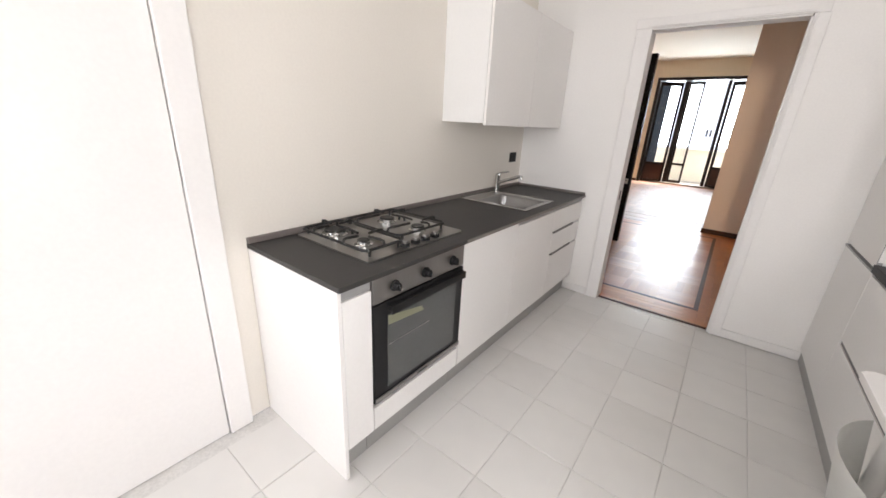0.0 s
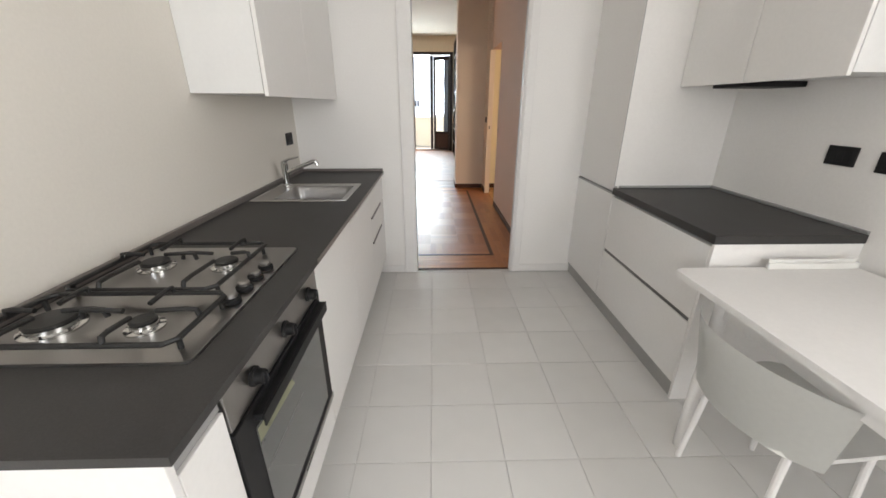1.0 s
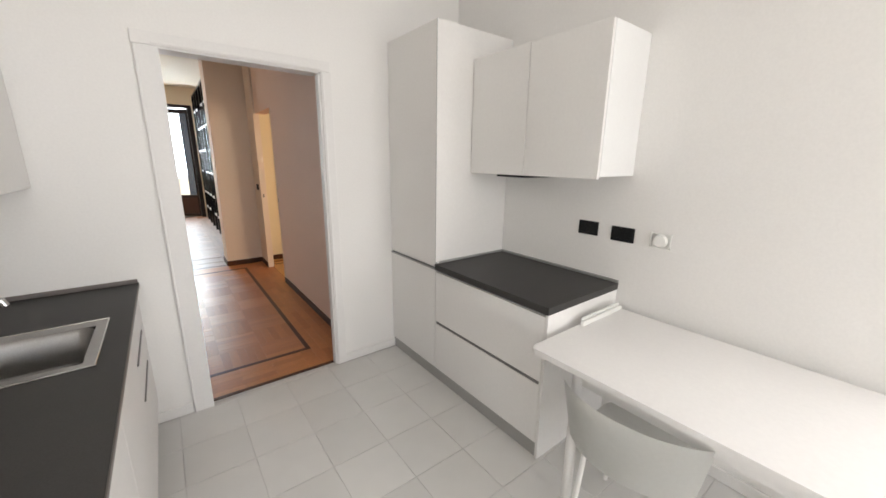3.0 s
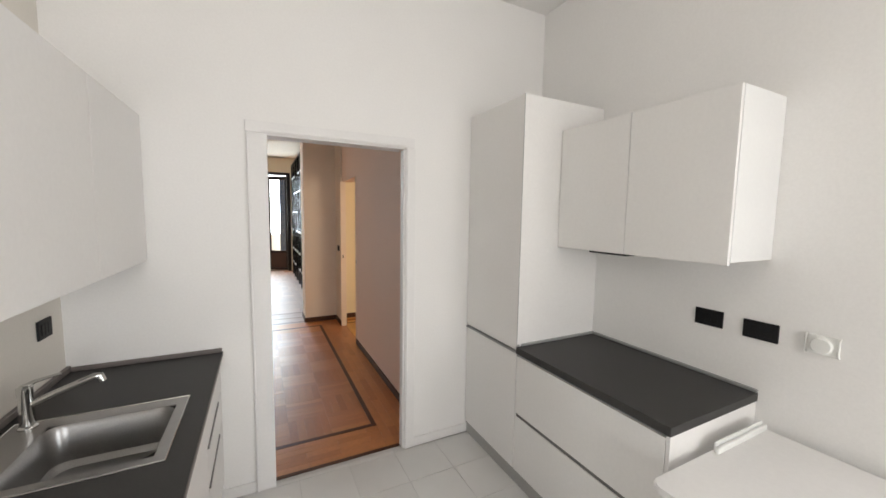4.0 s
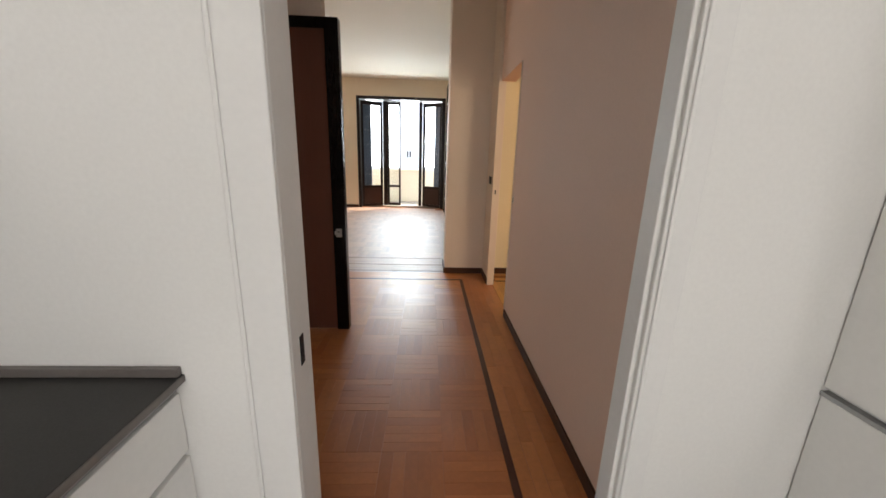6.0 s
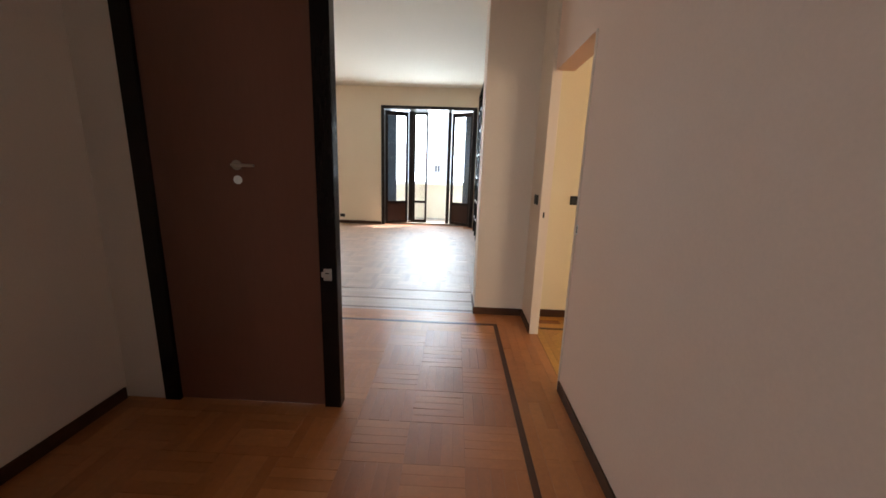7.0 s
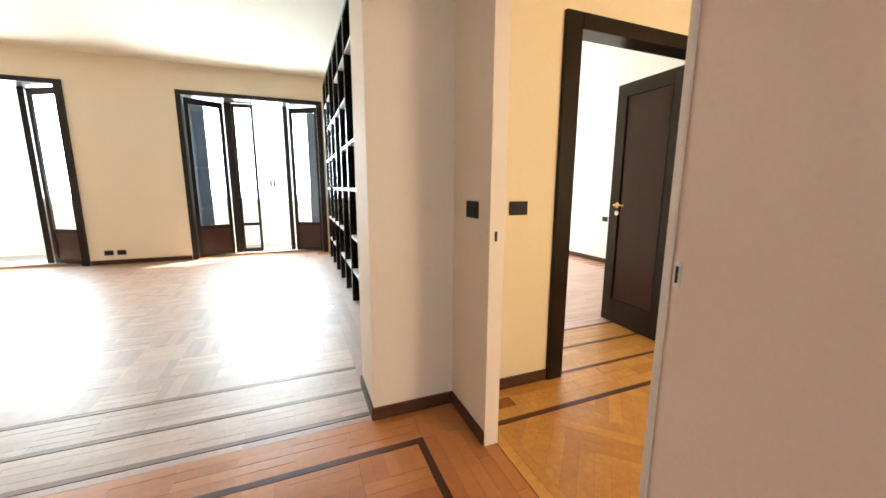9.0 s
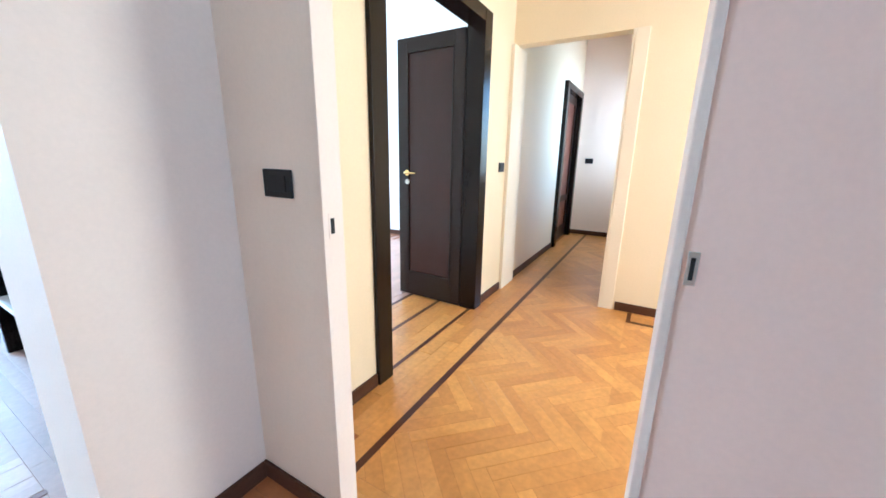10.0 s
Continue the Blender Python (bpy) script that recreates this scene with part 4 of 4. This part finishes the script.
# unseen side window, added with the lamp that brightens the counter fronts
w = tagged(new("unseen_window_6"), "white framed window, unseen and made up for a fill lamp", "window", kind="structure")
ORIGIN[w.name] = Vector((0, 0, 0))
part("window_frame", boxes((2.06, 2.10, -4.35, -4.28, 0.85, 2.55), (2.06, 2.10, -3.22, -3.15, 0.85, 2.55), (2.06, 2.10, -4.28, -3.22, 0.85, 0.92),
                           (2.06, 2.10, -4.28, -3.22, 2.48, 2.55), (2.06, 2.10, -3.80, -3.70, 0.92, 2.48)), TRIM, w)
for a, b in ((-4.285, -3.795), (-3.705, -3.215)):
    g = part("pane", boxes((2.077, 2.082, a, b, 0.915, 2.485)), GLASS, w)
    g.visible_shadow = False

# added blue-grey boards behind the panes, standing in for bluish strips in the glass
for x0, x1 in ((-1.46, -1.235), (0.50, 0.715), (-5.19, -4.95), (-3.20, -2.974)):
    s = thing("pane_strip_board", ((x0 + x1) / 2, 9.7, 0.0), "blue-grey board added behind the pane for its bluish strip", "shutter", "window shutters")
    part("frame", boxes((x0, x0 + 0.04, 9.68, 9.72, -0.028, 2.72), (x1 - 0.04, x1, 9.68, 9.72, -0.028, 2.72)), PANE_BLUE, s)
    part("panel", boxes((x0 + 0.041, x1 - 0.041, 9.692, 9.708, -0.02, 2.70)), PANE_BLUE, s)
    for z in (-0.02, 0.85, 1.75, 2.63):
        part("rail", boxes((x0 + 0.041, x1 - 0.041, 9.681, 9.691, z, z + 0.08)), PANE_BLUE, s)

# ---- balcony and the street side ----
tagged(part("balcony_floor", boxes((-7.5, 3.0, 9.6, 11.05, -0.22, -0.03)), PAVING), "pale paved balcony floor", "balcony", kind="structure")
# slab out of view, added to cut the sun patch on the floor short
tagged(part("sun_overhang", boxes((-7.5, 3.0, 9.6, 10.55, 2.95, 3.15)), FACADE), "unseen overhang added to limit the sun inside", "balcony", kind="structure")
tagged(part("balcony_parapet", boxes((-7.5, 3.0, 10.9, 11.04, -0.03, 0.92), (-7.5, 3.0, 10.86, 11.08, 0.921, 0.98), bevel=0.004), PARAPET), "yellowish rendered balcony parapet", "parapet", kind="structure")
tagged(part("ground", boxes((-400, 400, 9.8, 700, -12.2, -12.0), (-400, 400, -400, 9.7, -12.2, -12.0)), PAVING), "street level far below the balcony", "ground", kind="structure")


def apartment_building():
    b = thing("apartment_building", (-8, 30, -12), "pale rendered apartment building with grey shuttered windows", "building")
    part("wall", boxes((-30, 8, 28.0, 40, -12, 8.5)), FACADE, b)
    part("roof", boxes((-30.5, 8.5, 27.5, 40.5, 8.501, 9.0)), FACADE, b)
    for fl in range(-4, 3):
        for k in range(11):
            x, z = -28 + 3.3 * k, fl * 3.1 - 0.2
            wv = part("window", boxes((x, x + 1.3, 27.96, 27.999, z, z + 1.5), bevel=0.004), SHUTTER, b)
            part("sill", boxes((x - 0.1, x + 1.4, 27.85, 27.998, z - 0.12, z - 0.001)), FACADE, wv)
            part("shutter", boxes((x + 0.05, x + 1.25, 27.93, 27.955, z + (0.5 if (k + fl) % 3 else 0.1), z + 1.45)), FACADE if (k * fl) % 2 else SHUTTER, wv)
    for x in (-1.28, -1.07):
        part("window", boxes((x, x + 0.10, 27.95, 27.998, 0.85, 1.68), bevel=0.004), IRON, b, "narrow dark stair window")
    return b


apartment_building()

# ---- floor pieces ----
def shared_box(name, w, d, h=0.004, bevel=0.0012):
    """A thin slab round its own middle with slightly sunk edges; top at z = 0."""
    bm = bmesh.new()
    a = [bm.verts.new((sx * w / 2, sy * d / 2, -h)) for sx, sy in ((-1, -1), (1, -1), (1, 1), (-1, 1))]
    b = [bm.verts.new((sx * w / 2, sy * d / 2, -bevel)) for sx, sy in ((-1, -1), (1, -1), (1, 1), (-1, 1))]
    c = [bm.verts.new((sx * (w / 2 - bevel), sy * (d / 2 - bevel), 0)) for sx, sy in ((-1, -1), (1, -1), (1, 1), (-1, 1))]
    for lo, hi in ((a, b), (b, c)):
        for i in range(4):
            bm.faces.new((lo[i], lo[(i + 1) % 4], hi[(i + 1) % 4], hi[i]))
    bm.faces.new(c)
    me = bpy.data.meshes.new(name)
    bm.to_mesh(me)
    bm.free()
    return me


TILT = random.Random(9)


def lay(name, me, x, y, parent, turn=0.0, z=0.0, wobble=0.0):
    ob = new(name, me)
    ob.parent = parent
    ob.matrix_local = pose(x, y, z, 0, 0, turn) @ pose(0, 0, 0, TILT.gauss(0, wobble), TILT.gauss(0, wobble * 0.6), 0)
    return ob


rng = random.Random(4)
# kitchen tiles, joints at x = -0.175 + 0.315 k and y = -0.64 - 0.31 k
tile_me = shared_box("tile", 0.312, 0.307, 0.006, 0.0015)
tile_me.materials.append(TILE)
for i in range(-2, 7):
    for j in range(-2, 19):
        x, y = -0.175 + 0.315 * (i + 0.5), -0.64 - 0.31 * (j + 0.5)
        if -0.75 < x < 1.95 and -6.15 < y < 0.0:
            lay("tile", tile_me, x, y, floor_kitchen, 0.0, rng.uniform(-0.0004, 0.0004))
edge_me = shared_box("tile", 0.312, 0.03, 0.006, 0.0015)
edge_me.materials.append(TILE)
for i in range(0, 3):
    lay("tile", edge_me, -0.175 + 0.315 * (i + 0.5), -0.003, floor_kitchen)


def joined(name, quads, material, parent, label=""):
    """Many thin planks as one mesh: rows of centre, length, width and angle."""
    verts, faces = [], []
    tilt = random.Random(len(quads))
    for x, y, w, d, turn in quads:
        tu, tv = tilt.gauss(0, 0.006), tilt.gauss(0, 0.011)
        tu = max(-1, min(1, tu * max(w, 0.1) / 0.0018)) * 0.0018 / max(w, 0.1)
        c, s = math.cos(radians(turn)), math.sin(radians(turn))
        k = len(verts)
        for inset, z in ((0.0, -0.0035), (0.0, -0.0004), (0.0005, 0.0)):
            for sx, sy in ((-1, -1), (1, -1), (1, 1), (-1, 1)):
                u, v = sx * (w / 2 - inset), sy * (d / 2 - inset)
                verts.append((x + u * c - v * s, y + u * s + v * c, z + u * tu + v * tv * min(1, 0.1 / d)))
        for r in (0, 4):
            for i in range(4):
                faces.append((k + r + i, k + r + (i + 1) % 4, k + r + 4 + (i + 1) % 4, k + r + 4 + i))
        faces.append((k + 8, k + 9, k + 10, k + 11))
    me = bpy.data.meshes.new(name)
    me.from_pydata(verts, [], faces)
    me.materials.append(material)
    ob = new(name, me)
    ob.parent = parent
    return tagged(ob, label, "", "", "stuff")


# basket-weave squares: 0.30 m, five slats each
SQ, NS = 0.30, 5
slat_me = shared_box("slat", SQ - 0.0008, SQ / NS - 0.0005, 0.0035, 0.0004)
slat_me.materials.append(SLAT)
slat_cross_me = slat_me.copy()
slat_cross_me.materials.clear()
slat_cross_me.materials.append(SLAT2)


def basket(x0, x1, y0, y1):
    """Rows of centre, size and angle of all slats in a rectangle, squares counted from its lower right corner."""
    out = []
    nx, ny = math.ceil((x1 - x0) / SQ), math.ceil((y1 - y0) / SQ)
    for i in range(nx):
        for j in range(ny):
            xa, xb = max(x0, x1 - SQ * (i + 1)), x1 - SQ * i
            ya, yb = y0 + SQ * j, min(y1, y0 + SQ * (j + 1))
            along_x = (i + j) % 2 == 0
            for k in range(NS):
                if along_x:
                    a = ya + SQ / NS * k
                    b = min(yb, a + SQ / NS)
                    if b - a > 0.008:
                        out.append(((xa + xb) / 2, (a + b) / 2, xb - xa - 0.0012, b - a - 0.0008, 0))
                else:
                    b = xb - SQ / NS * k
                    a = max(xa, b - SQ / NS)
                    if b - a > 0.008:
                        out.append(((a + b) / 2, (ya + yb) / 2, b - a - 0.0008, yb - ya - 0.0012, 0))
    return out


def lay_slats(rows, near):
    rest, n = [], 0
    for x, y, w, d, a in rows:
        full = abs(max(w, d) - (SQ - 0.0012)) < 1e-4 and abs(min(w, d) - (SQ / NS - 0.0008)) < 1e-4
        if full and n < 290 and near(x, y):
            lay("slat", slat_me if w > d else slat_cross_me, x, y, floor_living, 0 if w > d else 90, 0.0, 0.25)
            n += 1
        else:
            rest.append((x, y, w, d, a))
    return rest


rest = lay_slats(basket(-1.59, 0.721, 0.405, 3.265), lambda x, y: x > -0.2 and y < 3.0)
corridor = rest
rest = basket(-5.98, 0.545, 4.20, 9.18) + basket(-5.98, -1.6, 2.12, 3.265)
# plain borders beside the inlay
def course(x0, x1, y0, y1, n, length, along="x"):
    """n rows of staggered planks that fill a rectangle."""
    out = []
    lo, hi = (x0, x1) if along == "x" else (y0, y1)
    for k in range(n):
        a = lo - (length / 2 if k % 2 else 0.0)
        while a < hi - 1e-6:
            s, e = max(a, lo), min(a + length, hi)
            if e - s > 0.01:
                if along == "x":
                    out.append(((s + e) / 2, y0 + (y1 - y0) * (k + 0.5) / n, e - s - 0.001, (y1 - y0) / n - 0.0008, 0))
                else:
                    out.append((x0 + (x1 - x0) * (k + 0.5) / n, (s + e) / 2, (x1 - x0) / n - 0.0008, e - s - 0.001, 0))
            a += length
    return out


across, along = [q for q in rest if q[2] >= q[3]], [q for q in rest if q[2] < q[3]]
corridor += course(0.758, 1.089, 0.072, 3.54, 5, 0.46, "y")
corridor += course(-1.59, 0.757, 0.072, 0.367, 5, 0.45)
corridor += course(-5.98, 0.757, 3.303, 3.54, 4, 0.49)
joined("parquet", corridor, BORDER, floor_living, "reddish brown parquet border planks")
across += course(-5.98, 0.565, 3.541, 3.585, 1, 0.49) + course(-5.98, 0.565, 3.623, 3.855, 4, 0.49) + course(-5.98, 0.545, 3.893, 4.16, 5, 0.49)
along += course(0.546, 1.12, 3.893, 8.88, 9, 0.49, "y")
joined("parquet", across, SLATS, floor_living, "brown parquet slats greyed for window sheen")
joined("parquet", along, SLATS2, floor_living, "brown parquet slats laid crosswise, greyed for window sheen")


def inlay(x0, x1, y0, y1, parent, material=INLAY, label="dark inlaid wood strip"):
    return part("inlay", boxes((x0, x1, y0, y1, -0.0035, 0.0012)), material, parent, label)


inlay(0.722, 0.757, 0.368, 3.302, floor_living)
inlay(-1.59, 0.721, 0.368, 0.404, floor_living)
inlay(-5.98, 0.721, 3.266, 3.302, floor_living)
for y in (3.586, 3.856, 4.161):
    inlay(-5.98, 0.55, y + 0.004, y + 0.032, floor_living, GLARE_INLAY, "brown inlaid wood strip paled for window glare")

# foyer and corridor: herringbone planks, clipped at the borders
PL, PW = 0.42, 0.07


def herringbone(x0, x1, y0, y1):
    out = []
    c = math.sqrt(0.5)
    for a in range(-120, 120):
        for b in range(-14, 14):
            # zigzag of upright and lying planks in a frame turned by 45 degrees
            for kind in (0, 1):
                if kind == 0:
                    cu, cv, w, d = a * PW + PL / 2 + b * 2 * PL, a * PW + PW / 2, PL, PW
                else:
                    cu, cv, w, d = a * PW + PL + PW / 2 + b * 2 * PL, a * PW + PW - PL / 2, PW, PL
                x, y = (cu * c - cv * c) + 2.4, (cu * c + cv * c) + 2.0
                if x0 - 0.3 < x < x1 + 0.3 and y0 - 0.3 < y < y1 + 0.3:
                    out.append((x, y, w - 0.001, d - 0.001, 45))
    return out


def corners(q):
    x, y, w, d, t = q
    c, s = math.cos(radians(t)), math.sin(radians(t))
    return [(x + sx * w / 2 * c - sy * d / 2 * s, y + sx * w / 2 * s + sy * d / 2 * c) for sx, sy in ((-1, -1), (1, -1), (1, 1), (-1, 1))]


plank_me = shared_box("plank", PL - 0.001, PW - 0.001, 0.0035, 0.0008)
plank_me.materials.append(OAK)
cut = bmesh.new()
laid = 0
for (x0, x1, y0, y1) in ((1.20, 6.90, 2.395, 3.235), (1.20, 3.385, 0.14, 2.395)):
    for q in herringbone(x0, x1, y0, y1):
        cs = corners(q)
        if all(x0 <= x <= x1 and y0 <= y <= y1 for x, y in cs):
            if laid < 280 and q[0] < 5.0 and q[1] > 1.2:
                lay("plank", plank_me, q[0], q[1], floor_hall, 45 if q[2] > q[3] else 135, 0.0, 0.2)
                laid += 1
                continue
        pts = [(x, y) for x, y in cs]
        # clip the plank to the bordered field
        for axis, lim, keep in ((0, x0, 1), (0, x1, -1), (1, y0, 1), (1, y1, -1)):
            res = []
            for i in range(len(pts)):
                p, r = pts[i], pts[(i + 1) % len(pts)]
                ip, ir = (p[axis] - lim) * keep >= 0, (r[axis] - lim) * keep >= 0
                if ip:
                    res.append(p)
                if ip != ir:
                    f = (lim - p[axis]) / (r[axis] - p[axis])
                    res.append((p[0] + (r[0] - p[0]) * f, p[1] + (r[1] - p[1]) * f))
            pts = res
            if not pts:
                break
        if len(pts) > 2:
            vs = [cut.verts.new((x, y, -0.0002)) for x, y in pts]
            cut.faces.new(vs)
ob = part("cut_planks", cut, OAKS, floor_hall, "honey oak planks cut along the border")
ob["kind"] = "stuff"
rows = [(1.175, 2.81, 0.048, 0.86, 0), (1.122, 2.81, 0.054, 0.86, 0)]
for k in range(3):
    for j in range(12):
        rows.append((1.4 + 0.5 * j + (0.22 if k % 2 else 0), 3.272 + 0.0925 * (k + 0.5), 0.499, 0.0915, 0))
for k in range(4):
    for j in range(6):
        rows.append((3.425 + 0.05 * (k + 0.5), 0.4 + 0.4 * j, 0.049, 0.399, 0))
for k in range(8):
    for j in range(7):
        rows.append((1.5 + 0.5 * j + (0.25 if k % 2 else 0), 3.63 + 0.07 * (k + 0.5), 0.499, 0.069, 0))
for j in range(3):
    rows.append((2.04 + 0.385 * j, 3.556, 0.384, 0.011, 0))
    rows.append((1.98 + 0.385 * j, 3.609, 0.384, 0.041, 0))
room = []
for k in range(73):
    for j in range(7):
        room.append((1.5 + 0.5 * j + (0.25 if k % 2 else 0), 4.205 + 0.07 * (k + 0.5), 0.499, 0.069, 0))
joined("room_planks", room, ROOMFLOOR, floor_hall, "room parquet planks, daylight glare put into a pale pinkish tone")
joined("border_planks", rows, OAKS, floor_hall, "honey oak border planks")
inlay(1.15, 6.9, 3.236, 3.271, floor_hall)
inlay(1.84, 2.97, 3.562, 3.588, floor_hall)
inlay(1.3, 4.9, 3.87, 3.90, floor_hall)
inlay(1.3, 4.9, 4.17, 4.20, floor_hall)
inlay(3.386, 3.42, 0.3, 2.36, floor_hall)
inlay(3.386, 3.6, 2.361, 2.392, floor_hall)
